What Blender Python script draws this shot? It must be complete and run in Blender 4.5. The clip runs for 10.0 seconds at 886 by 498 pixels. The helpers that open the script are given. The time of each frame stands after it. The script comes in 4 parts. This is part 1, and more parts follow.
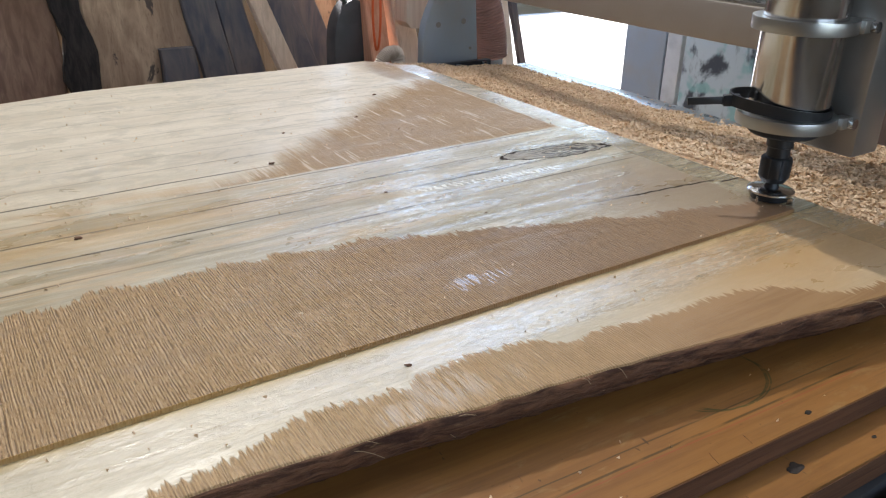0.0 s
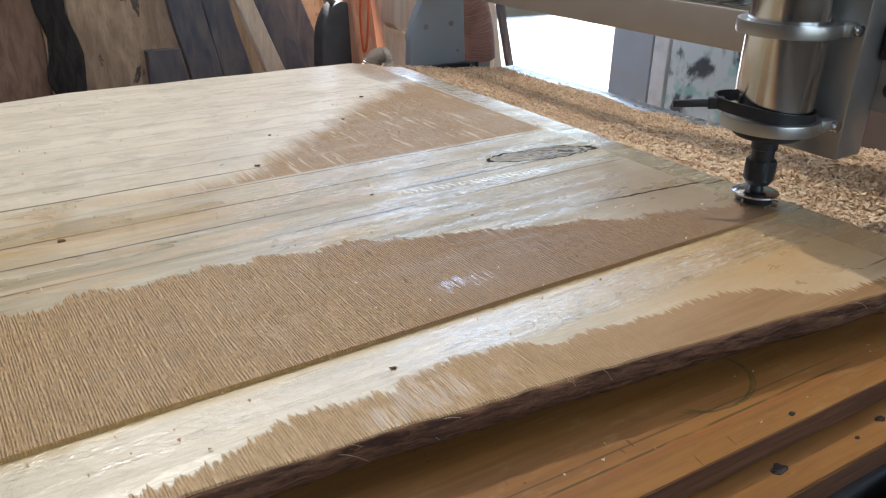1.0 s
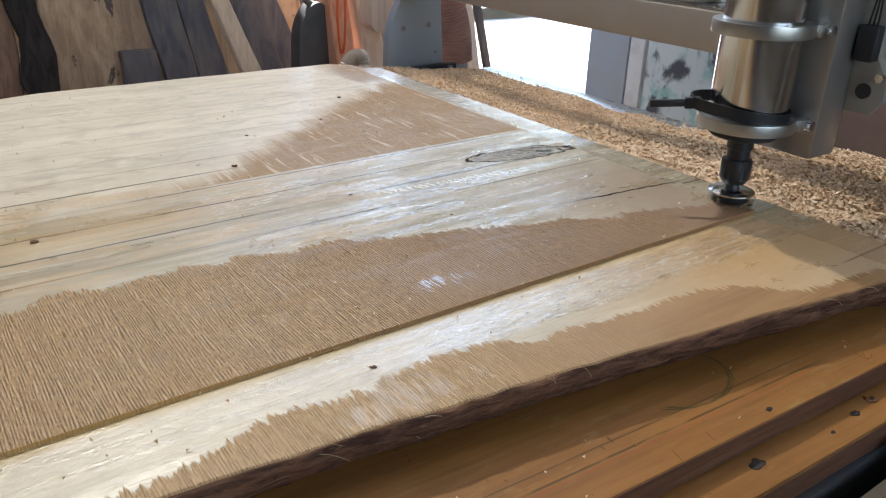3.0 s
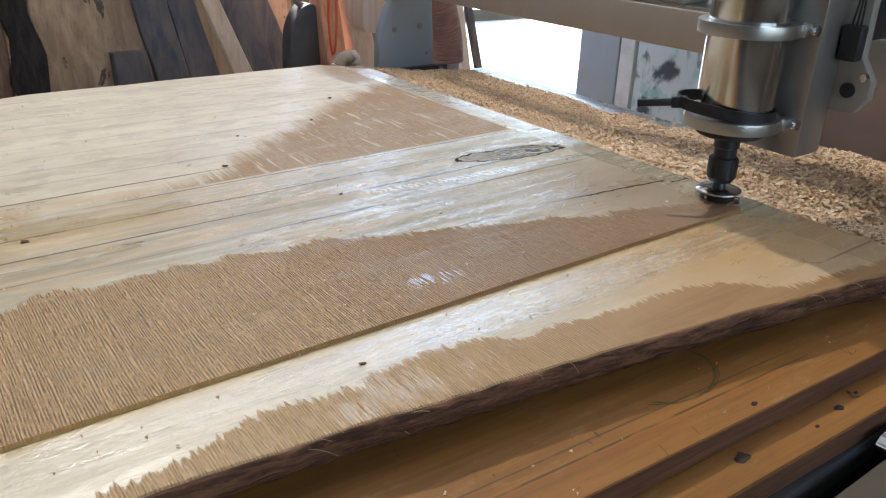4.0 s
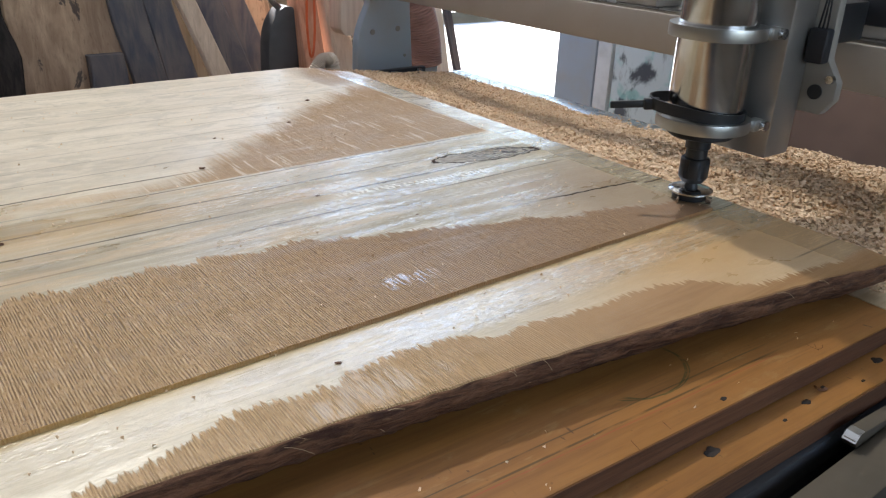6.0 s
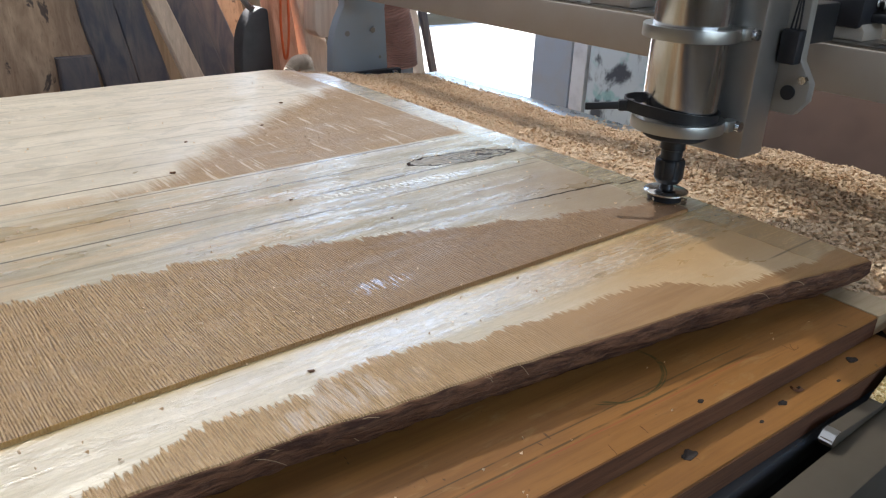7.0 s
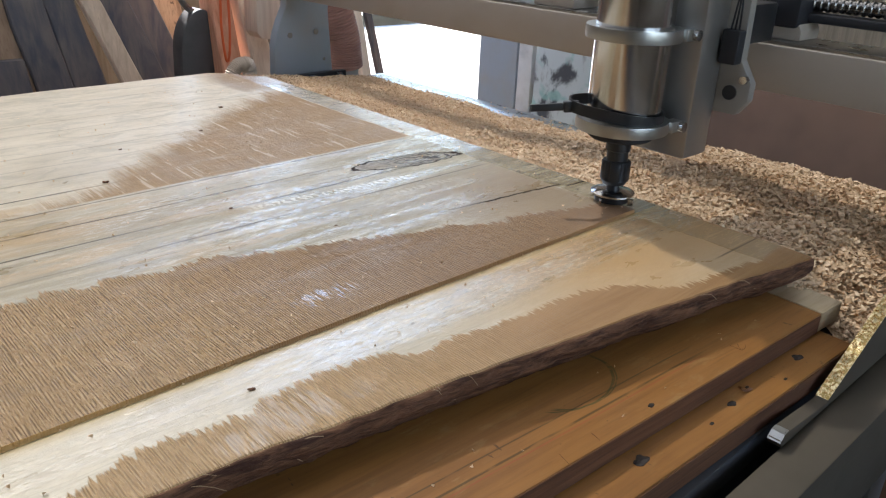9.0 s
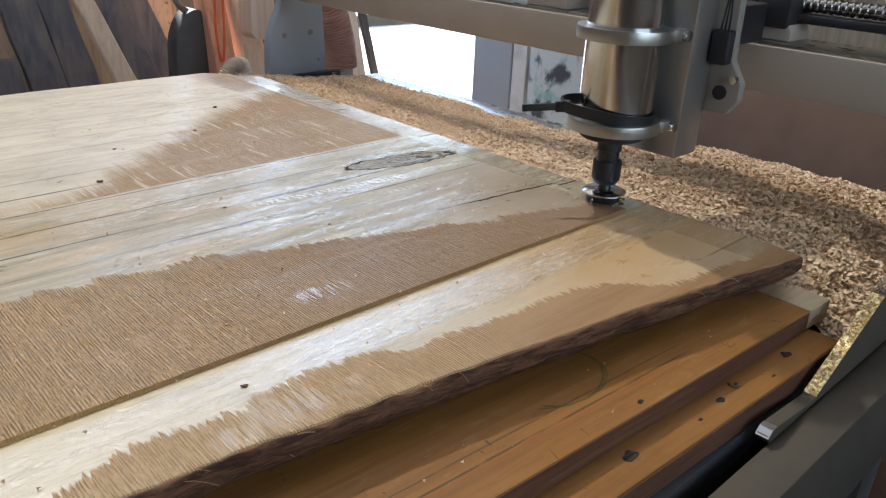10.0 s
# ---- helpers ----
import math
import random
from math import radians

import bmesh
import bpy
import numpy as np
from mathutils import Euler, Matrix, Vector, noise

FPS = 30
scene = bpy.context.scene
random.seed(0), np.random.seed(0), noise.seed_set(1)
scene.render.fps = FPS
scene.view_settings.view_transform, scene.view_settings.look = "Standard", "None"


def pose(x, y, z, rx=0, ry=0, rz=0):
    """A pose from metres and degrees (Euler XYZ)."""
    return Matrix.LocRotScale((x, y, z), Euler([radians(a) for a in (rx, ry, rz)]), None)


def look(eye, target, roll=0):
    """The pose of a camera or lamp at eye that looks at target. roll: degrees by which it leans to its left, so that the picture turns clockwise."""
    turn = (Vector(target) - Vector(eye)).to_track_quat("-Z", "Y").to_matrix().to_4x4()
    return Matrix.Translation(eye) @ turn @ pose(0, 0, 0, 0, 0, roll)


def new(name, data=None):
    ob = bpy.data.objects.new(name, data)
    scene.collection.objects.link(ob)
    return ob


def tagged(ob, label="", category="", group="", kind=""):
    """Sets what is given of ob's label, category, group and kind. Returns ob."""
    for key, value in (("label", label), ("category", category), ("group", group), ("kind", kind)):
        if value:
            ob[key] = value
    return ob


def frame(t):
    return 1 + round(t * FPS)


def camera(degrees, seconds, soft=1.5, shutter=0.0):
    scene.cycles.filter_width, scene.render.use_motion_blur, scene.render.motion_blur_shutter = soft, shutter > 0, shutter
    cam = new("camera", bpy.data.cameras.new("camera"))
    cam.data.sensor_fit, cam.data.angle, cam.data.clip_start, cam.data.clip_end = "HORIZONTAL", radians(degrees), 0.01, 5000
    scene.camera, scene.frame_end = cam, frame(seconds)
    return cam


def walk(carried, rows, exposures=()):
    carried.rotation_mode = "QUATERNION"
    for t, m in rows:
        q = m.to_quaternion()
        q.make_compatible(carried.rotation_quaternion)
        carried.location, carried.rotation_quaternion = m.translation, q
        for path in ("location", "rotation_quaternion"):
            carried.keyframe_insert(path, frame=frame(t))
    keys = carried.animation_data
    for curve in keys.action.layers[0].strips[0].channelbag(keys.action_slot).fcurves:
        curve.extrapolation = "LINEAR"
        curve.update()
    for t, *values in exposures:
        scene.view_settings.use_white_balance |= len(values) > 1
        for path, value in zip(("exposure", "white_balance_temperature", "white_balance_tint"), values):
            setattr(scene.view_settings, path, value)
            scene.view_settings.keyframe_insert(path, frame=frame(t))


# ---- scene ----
cam = camera(59.3, 10.0, soft=1.2)
PATH = [
    (0, (-0.825, -0.56, 1.221), (0.18, 0.95, 0.38), 1.0),
    (0.5, (-0.825, -0.561, 1.22), (0.194, 0.943, 0.383), 1.2),
    (1, (-0.822, -0.561, 1.221), (0.208, 0.936, 0.385), 1.3),
    (1.5, (-0.822, -0.559, 1.219), (0.224, 0.929, 0.387), 1.5),
    (2, (-0.823, -0.559, 1.221), (0.234, 0.921, 0.388), 1.6),
    (2.5, (-0.823, -0.559, 1.218), (0.245, 0.914, 0.387), 1.7),
    (4, (-0.824, -0.568, 1.217), (0.269, 0.89, 0.393), 1.8),
    (4.5, (-0.826, -0.572, 1.218), (0.274, 0.881, 0.396), 1.8),
    (5, (-0.825, -0.576, 1.219), (0.284, 0.872, 0.397), 1.9),
    (5.5, (-0.825, -0.578, 1.219), (0.293, 0.863, 0.399), 2.0),
    (7, (-0.816, -0.573, 1.218), (0.36, 0.826, 0.405), 2.2),
    (7.5, (-0.808, -0.567, 1.217), (0.396, 0.809, 0.406), 2.3),
    (8, (-0.802, -0.565, 1.219), (0.429, 0.788, 0.41), 2.2),
    (8.5, (-0.8, -0.563, 1.218), (0.455, 0.769, 0.41), 2.4),
    (9, (-0.8, -0.563, 1.217), (0.469, 0.755, 0.41), 2.5),
    (9.5, (-0.801, -0.566, 1.217), (0.475, 0.745, 0.41), 2.6),
    (10, (-0.802, -0.57, 1.218), (0.476, 0.741, 0.412), 2.6),
]
walk(cam, [(t, look(eye, target, roll)) for t, eye, target, roll in PATH])

# ---- world, sun and exposure ----
SUN_EL, SUN_AZ = 56.0, 10.0         # elevation; azimuth from +y towards +x
world = bpy.data.worlds.new("sky")
scene.world = world
world.use_nodes = True
wn = world.node_tree
sky = wn.nodes.new("ShaderNodeTexSky")
sky.sky_type = "NISHITA"
sky.sun_disc = False
sky.sun_elevation, sky.sun_rotation = radians(SUN_EL), radians(SUN_AZ)
wn.nodes["Background"].inputs[1].default_value = 0.15
wn.links.new(sky.outputs[0], wn.nodes["Background"].inputs[0])
sun = new("sun", bpy.data.lights.new("sun", "SUN"))
sun.data.energy, sun.data.angle, sun.data.color = 5.0, radians(1.6), (1.0, 0.985, 0.97)
to_sun = Vector((math.sin(radians(SUN_AZ)) * math.cos(radians(SUN_EL)), math.cos(radians(SUN_AZ)) * math.cos(radians(SUN_EL)), math.sin(radians(SUN_EL))))
sun.matrix_world = look(to_sun * 20, (0, 0, 0))
scene.view_settings.exposure = 1.95
window_light = new("window_light", bpy.data.lights.new("window_light", "AREA"))   # added fill lamp in the unseen south opening
window_light.data.shape, window_light.data.size, window_light.data.size_y = "RECTANGLE", 2.1, 1.05
window_light.data.energy, window_light.data.color = 4.0, (0.80, 0.91, 1.0)
window_light.matrix_world = look((-0.12, -2.62, 1.65), (-0.12, 0.0, 1.65))


# ---- materials ----
class Nodes:
    """A material's node tree with short calls."""

    def __init__(self, name):
        self.m = bpy.data.materials.new(name)
        self.m.use_nodes = True
        self.t = self.m.node_tree
        self.b = self.t.nodes["Principled BSDF"]

    def set(self, socket, value):
        if isinstance(value, bpy.types.NodeSocket):
            self.t.links.new(value, socket)
        elif isinstance(value, (tuple, list)) and len(value) == 3 and socket.type == "RGBA":
            socket.default_value = (*value, 1)
        else:
            socket.default_value = value

    def coords(self, scale=(1, 1, 1), out="Object"):
        c = self.t.nodes.new("ShaderNodeTexCoord")
        m = self.t.nodes.new("ShaderNodeMapping")
        self.t.links.new(c.outputs[out], m.inputs[0])
        m.inputs["Scale"].default_value = scale
        return m.outputs[0]

    def split(self):
        c = self.t.nodes.new("ShaderNodeTexCoord")
        s = self.t.nodes.new("ShaderNodeSeparateXYZ")
        self.t.links.new(c.outputs["Object"], s.inputs[0])
        return s.outputs[0], s.outputs[1], s.outputs[2]

    def noise(self, scale, stretch=(1, 1, 1), detail=4, rough=0.55, distort=0.0):
        n = self.t.nodes.new("ShaderNodeTexNoise")
        self.set(n.inputs["Vector"], self.coords(stretch))
        n.inputs["Scale"].default_value, n.inputs["Detail"].default_value = scale, detail
        n.inputs["Roughness"].default_value, n.inputs["Distortion"].default_value = rough, distort
        return n.outputs[0]

    def math(self, op, a, b=0.0, c=0.0, clamp=False):
        n = self.t.nodes.new("ShaderNodeMath")
        n.operation, n.use_clamp = op, clamp
        for k, v in enumerate((a, b, c)):
            self.set(n.inputs[k], v)
        return n.outputs[0]

    def step(self, x, lo, hi, to0=0.0, to1=1.0):
        n = self.t.nodes.new("ShaderNodeMapRange")
        n.clamp, n.interpolation_type = True, "SMOOTHSTEP"
        for k, v in enumerate((x, lo, hi, to0, to1)):
            self.set(n.inputs[k], v)
        return n.outputs[0]

    def mix(self, f, a, b, blend="MIX"):
        n = self.t.nodes.new("ShaderNodeMix")
        n.data_type, n.blend_type = "RGBA", blend
        self.set(n.inputs[0], f), self.set(n.inputs[6], a), self.set(n.inputs[7], b)
        return n.outputs[2]

    def curve(self, x, lo, hi, pts):
        """Piecewise smooth function of x on lo..hi; values pass through pts."""
        f = self.t.nodes.new("ShaderNodeFloatCurve")
        ys = [p[1] for p in pts]
        y0, y1 = min(ys) - 0.01, max(ys) + 0.01
        self.set(f.inputs[1], self.step_linear(x, lo, hi))
        cu = f.mapping.curves[0]
        q = [((a - lo) / (hi - lo), (b - y0) / (y1 - y0)) for a, b in pts]
        cu.points[0].location, cu.points[1].location = q[0], q[-1]
        for p in q[1:-1]:
            cu.points.new(*p)
        f.mapping.update()
        return self.math("MULTIPLY_ADD", f.outputs[0], y1 - y0, y0)

    def step_linear(self, x, lo, hi):
        n = self.t.nodes.new("ShaderNodeMapRange")
        n.clamp = True
        self.set(n.inputs[0], x)
        n.inputs[1].default_value, n.inputs[2].default_value = lo, hi
        return n.outputs[0]

    def bump(self, height, strength=0.3, distance=0.002, after=None):
        n = self.t.nodes.new("ShaderNodeBump")
        n.inputs["Strength"].default_value, n.inputs["Distance"].default_value = strength, distance
        self.set(n.inputs["Height"], height)
        if after is not None:
            self.set(n.inputs["Normal"], after)
        return n.outputs[0]

    def rand(self):
        return self.t.nodes.new("ShaderNodeObjectInfo").outputs["Random"]

    def island(self):
        return self.t.nodes.new("ShaderNodeNewGeometry").outputs["Random Per Island"]

    def done(self, color, rough=0.5, metal=0.0, normal=None, spec=0.5):
        self.set(self.b.inputs["Base Color"], color)
        self.set(self.b.inputs["Roughness"], rough)
        self.set(self.b.inputs["Metallic"], metal)
        self.set(self.b.inputs["Specular IOR Level"], spec)
        if normal is not None:
            self.set(self.b.inputs["Normal"], normal)
        return self.m


def mat_wood(name, dark, light, stretch=(2, 30, 30), rough=0.6, stain=None, bump=0.3, spec=0.35):
    n = Nodes(name)
    g = n.noise(3.0, stretch, 6, 0.6, 0.6)
    f = n.noise(14.0, stretch, 3, 0.6)
    s = n.noise(2.2, (1, 1, 1), 3)
    c = n.mix(n.step(g, 0.32, 0.68), dark, light)
    c = n.mix(n.step(s, 0.45, 0.75, 0, 0.55), c, stain or dark)
    c = n.mix(n.step(f, 0.55, 0.8, 0, 0.35), c, tuple(v * 0.55 for v in dark))
    return n.done(c, n.step(s, 0.3, 0.7, rough - 0.1, rough + 0.1), 0, n.bump(n.math("ADD", g, n.math("MULTIPLY", f, 0.5)), bump, 0.002), spec)


def mat_knotty():
    """Tan rough plank with a dark streaked heart, stains and bark pockets."""
    n = Nodes("tan_plank")
    g = n.noise(3.0, (9, 9, 1.0), 6, 0.62, 0.7)
    s = n.noise(3.4, (1, 1, 0.7), 4, 0.6, 0.5)
    p = n.noise(9.0, (1.6, 1.6, 0.8), 5, 0.65, 0.4)
    f = n.noise(16.0, (12, 12, 1.2), 4, 0.65)
    c = n.mix(n.step(g, 0.34, 0.66), (0.34, 0.215, 0.135), (0.56, 0.385, 0.25))
    c = n.mix(n.step(s, 0.48, 0.66, 0, 0.7), c, (0.20, 0.125, 0.085))
    c = n.mix(n.step(f, 0.52, 0.72, 0, 0.4), c, (0.17, 0.10, 0.06))
    c = n.mix(n.step(p, 0.60, 0.645, 0, 0.85), c, (0.055, 0.042, 0.04))
    return n.done(c, n.step(s, 0.3, 0.7, 0.55, 0.75), 0, n.bump(n.math("ADD", g, f), 0.4, 0.003), 0.3)


def mat_metal(name, base, rough=0.3, metal=1.0, brushed=(1, 1, 60), worn=0.25):
    n = Nodes(name)
    g = n.noise(40.0, brushed, 3)
    s = n.noise(14.0, (1, 1, 1), 4)
    c = n.mix(n.step(s, 0.4, 0.8, 0, worn), base, tuple(v * 0.6 for v in base))
    return n.done(c, n.math("MULTIPLY_ADD", n.math("ADD", g, s), 0.12, rough - 0.1), metal, n.bump(g, 0.06, 0.0005))


def mat_paint(name, base, rough=0.45, dust=(0.4, 0.33, 0.24), amount=0.35):
    n = Nodes(name)
    s = n.noise(9.0, (1, 1, 1), 5)
    f = n.noise(160.0, (1, 1, 1), 3)
    c = n.mix(n.step(s, 0.42, 0.75, 0, amount), base, dust)
    c = n.mix(n.step(f, 0.6, 0.8, 0, 0.25), c, dust)
    return n.done(c, n.step(s, 0.3, 0.7, rough, rough + 0.25), 0, n.bump(f, 0.1, 0.0006))


def mat_slab():
    """Surfaced timber: planed pale wood with feed lines, and rough-sawn brown hollows that the cutter has missed."""
    n = Nodes("slab_wood")
    x, y, z = n.split()
    # saw kerf marks run across the grain
    kerf2 = n.noise(1.0, (210, 9, 1), 2, 0.5)
    amp = n.noise(1.0, (250, 70, 1), 3, 0.65)
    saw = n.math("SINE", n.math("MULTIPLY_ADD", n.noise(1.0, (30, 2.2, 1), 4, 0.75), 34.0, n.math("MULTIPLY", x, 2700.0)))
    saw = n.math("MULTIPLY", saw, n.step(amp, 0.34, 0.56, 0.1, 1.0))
    prong = n.noise(1.0, (330, 4, 1), 2, 0.6)
    tooth = n.math("ADD", n.math("MULTIPLY", n.math("SUBTRACT", prong, 0.5), 0.030), n.math("MULTIPLY", n.math("SUBTRACT", kerf2, 0.5), 0.018))
    lump = n.math("MULTIPLY", n.math("SUBTRACT", n.noise(1.0, (26, 7, 1), 2), 0.5), 0.04)
    wob = n.math("ADD", tooth, lump)
    yt = n.math("ADD", y, wob)
    b1 = n.curve(x, -1.7, 0.0, [(-1.7, 0.06), (-0.85, 0.088), (-0.67, 0.092), (-0.53, 0.079), (-0.4, 0.042), (-0.28, 0.003), (-0.15, -0.041), (0.0, -0.07)])
    b2 = n.curve(x, -1.7, 0.0, [(-1.7, -0.165), (-0.77, -0.171), (-0.69, -0.160), (-0.655, -0.152), (-0.6, -0.158), (-0.535, -0.149), (-0.44, -0.173), (-0.33, -0.184), (-0.26, -0.19), (-0.18, -0.238), (-0.1, -0.254), (0.0, -0.259)])
    b3 = n.curve(x, -1.7, 0.0, [(-1.7, 0.25), (-0.65, 0.285), (-0.508, 0.34), (-0.404, 0.419), (-0.249, 0.545), (-0.103, 0.648), (0.0, 0.70)])
    inx = n.step(n.math("ADD", x, n.math("MULTIPLY", tooth, 0.05)), -0.0455, -0.044, 1.0, 0.0)
    soft = 0.0022
    m1 = n.math("MULTIPLY", n.step(n.math("SUBTRACT", yt, b1), -soft, soft, 1, 0), n.math("MULTIPLY", n.step(y, -0.1005, -0.0995), inx))
    yt2 = n.math("ADD", y, n.math("MULTIPLY_ADD", lump, 0.5, n.math("MULTIPLY", tooth, 0.8)))
    m2 = n.step(n.math("SUBTRACT", yt2, b2), -soft, soft, 1, 0)
    m3 = n.math("MULTIPLY", n.step(n.math("SUBTRACT", n.math("MULTIPLY_ADD", wob, 2.2, y), b3), -0.05, 0.03, 1, 0), n.math("MULTIPLY", n.step(y, 0.290, 0.296), n.step(x, -0.058, -0.054, 1, 0)))
    skim = n.math("MULTIPLY", n.noise(1.0, (9, 75, 1), 4, 0.65, 0.8), n.noise(1.0, (6, 11, 1), 3, 0.6))
    m3 = n.math("MULTIPLY", m3, n.math("ADD", n.step(skim, 0.24, 0.36, 1.0, 0.65), n.step(x, -0.36, -0.16, 0, 0.6), 0.0, True))
    far = n.math("MULTIPLY", n.step(n.math("ADD", n.math("ADD", y, n.math("MULTIPLY", x, -0.2)), lump), 0.66, 0.76), n.step(n.math("ADD", x, lump), -0.16, -0.04))
    rough_m = n.math("MAXIMUM", n.math("MAXIMUM", m1, m2), n.math("MAXIMUM", m3, n.math("MULTIPLY", far, 0.85)))
    # planed wood
    g = n.noise(1.0, (5, 85, 1), 5, 0.6, 0.8)
    g2 = n.noise(1.0, (2.2, 26, 1), 4, 0.55, 1.2)
    blot = n.noise(1.0, (9, 22, 1), 4, 0.6, 0.5)
    pale = n.mix(n.step(g2, 0.35, 0.68), (0.67, 0.58, 0.43), (0.53, 0.445, 0.305))
    pale = n.mix(n.step(g, 0.5, 0.75, 0, 0.5), pale, (0.44, 0.34, 0.215))
    pale = n.mix(n.step(blot, 0.55, 0.72, 0, 0.5), pale, (0.40, 0.345, 0.25))
    fuzz = n.noise(1.0, (55, 85, 1), 4, 0.7, 0.6)
    pale = n.mix(n.step(fuzz, 0.5, 0.68, 0, 0.35), pale, (0.42, 0.345, 0.235))
    hair = n.noise(1.0, (26, 430, 1), 4, 0.7, 0.3)
    flake = n.noise(1.0, (120, 240, 1), 3, 0.65, 0.8)
    pale = n.mix(n.step(hair, 0.48, 0.66, 0, 0.5), pale, (0.40, 0.325, 0.20))
    pale = n.mix(n.step(flake, 0.52, 0.66, 0, 0.35), pale, (0.44, 0.37, 0.25))
    mott = n.noise(1.0, (17, 34, 1), 5, 0.68, 0.9)
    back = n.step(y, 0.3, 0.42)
    # haze over the far part, mixed into the wood colour
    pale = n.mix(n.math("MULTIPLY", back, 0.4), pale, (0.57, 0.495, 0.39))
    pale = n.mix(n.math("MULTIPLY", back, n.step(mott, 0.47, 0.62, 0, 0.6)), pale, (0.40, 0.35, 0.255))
    # grey-green heart stripe and an orange stain
    yy = n.math("ADD", y, n.math("MULTIPLY", n.math("SUBTRACT", g2, 0.5), 0.12))
    heart = n.math("MULTIPLY", n.step(yy, -0.07, 0.02, 0.25, 1.0), n.step(yy, 0.24, 0.33, 1, 0))
    pale = n.mix(n.math("MULTIPLY", heart, n.step(g, 0.3, 0.6, 0.4, 0.95)), pale, (0.275, 0.222, 0.125))
    warm = n.math("MULTIPLY", n.step(n.noise(1.0, (5, 30, 1), 4, 0.62, 0.8), 0.46, 0.62, 0, 0.6), n.math("MULTIPLY", n.step(yy, 0.02, 0.08), n.math("MULTIPLY", n.step(yy, 0.3, 0.36, 1, 0), n.step(x, -0.55, -0.25, 1, 0.15))))
    pale = n.mix(warm, pale, (0.47, 0.31, 0.15))
    amber = n.math("MULTIPLY", n.math("MULTIPLY", n.step(yy, 0.17, 0.215), n.step(yy, 0.235, 0.28, 1, 0)), n.step(x, -0.62, -0.38, 0.55, 0.0))
    pale = n.mix(amber, pale, (0.47, 0.30, 0.12))
    edge_amber = n.math("MULTIPLY", n.step(n.math("ADD", y, lump), -0.33, -0.17, 0.2, 1), n.math("MULTIPLY", n.step(y, -0.102, -0.099, 1, 0), n.step(x, -0.45, -0.16)))
    pale = n.mix(n.math("MULTIPLY", edge_amber, 0.85), pale, (0.50, 0.30, 0.125))
    # torn fibres: pale streaks with painted-in glints, and dark pits along the feed lines
    zone = n.math("MULTIPLY", n.step(x, -0.68, -0.45), n.math("MAXIMUM", n.math("MULTIPLY", heart, n.step(y, -0.1, -0.099)), n.math("MULTIPLY", n.step(y, -0.17, -0.15), n.step(y, -0.1, -0.101))))
    patch = n.step(n.noise(1.0, (7, 42, 1), 3, 0.6, 0.4), 0.42, 0.58)
    lift_glint = n.math("MULTIPLY", n.step(n.noise(1.0, (60, 260, 1), 4, 0.68, 0.9), 0.52, 0.60), n.math("MULTIPLY", zone, patch))
    pit = n.math("MULTIPLY", n.step(n.noise(1.0, (46, 240, 1), 5, 0.72, 0.7), 0.56, 0.62), n.math("MULTIPLY", zone, n.math("MULTIPLY_ADD", patch, -0.5, 0.9)))
    pale = n.mix(n.math("MULTIPLY", lift_glint, 0.6), pale, (0.70, 0.66, 0.55))
    pale = n.mix(n.math("MULTIPLY", pit, 0.75), pale, (0.15, 0.125, 0.07))
    jit = n.noise(1.0, (60, 70, 1), 2, 0.5)
    # rows of tear-out scallops, their white glints and dark sides painted in
    for y0, lean, x0, x1, half in ((0.1297, -0.1, -0.42, -0.16, 0.008), (0.0963, -0.07, -0.26, -0.12, 0.006)):
        row = n.step(n.math("ABSOLUTE", n.math("SUBTRACT", n.math("MULTIPLY_ADD", x, -lean, y), n.math("MULTIPLY_ADD", jit, 0.006, y0 - 0.003))), half * 0.6, half, 1, 0)
        row = n.math("MULTIPLY", row, n.math("MULTIPLY", n.step(x, x0, x0 + 0.06), n.step(x, x1 - 0.03, x1, 1, 0)))
        ph2 = n.math("FRACT", n.math("ADD", n.math("DIVIDE", x, 0.0095), n.math("MULTIPLY_ADD", y, 34.0, n.math("MULTIPLY", jit, 2.4))))
        pale = n.mix(n.math("MULTIPLY", row, n.step(ph2, 0.42, 0.56, 0, 0.85)), pale, (0.76, 0.72, 0.61))
        pale = n.mix(n.math("MULTIPLY", row, n.step(ph2, 0.12, 0.28, 0.55, 0)), pale, (0.20, 0.17, 0.09))
    # feed lines of the cutter, about 52 mm apart
    ph = n.math("FRACT", n.math("DIVIDE", n.math("ADD", n.math("MULTIPLY_ADD", n.math("SUBTRACT", g2, 0.5), 0.004, y), 1.0), 0.0525))
    dl = n.math("MULTIPLY", n.math("ABSOLUTE", n.math("SUBTRACT", ph, 0.49)), 0.0525)
    line = n.step(dl, 0.0006, 0.0022, 1, 0)
    lam = n.step(n.noise(1.0, (3.0, 13, 1), 2), 0.36, 0.58, 0.3, 1.0)
    line = n.math("MULTIPLY", n.math("MULTIPLY", line, lam), n.math("MULTIPLY", n.step(y, 0.1, 0.12), n.step(x, -0.08, -0.05, 1, 0)))
    main = n.math("MULTIPLY", n.step(n.math("ABSOLUTE", n.math("SUBTRACT", n.math("MULTIPLY_ADD", n.math("SUBTRACT", g2, 0.5), 0.004, y), 0.338)), 0.0009, 0.0028, 1, 0), n.step(x, -0.58, -0.40, 1, 0.1))
    line = n.math("MAXIMUM", line, main)
    end_line = n.math("MULTIPLY", n.step(n.math("ABSOLUTE", n.math("SUBTRACT", y, 0.2835)), 0.001, 0.0028, 1, 0), n.step(x, -0.05, -0.035))
    line = n.math("MAXIMUM", line, end_line)
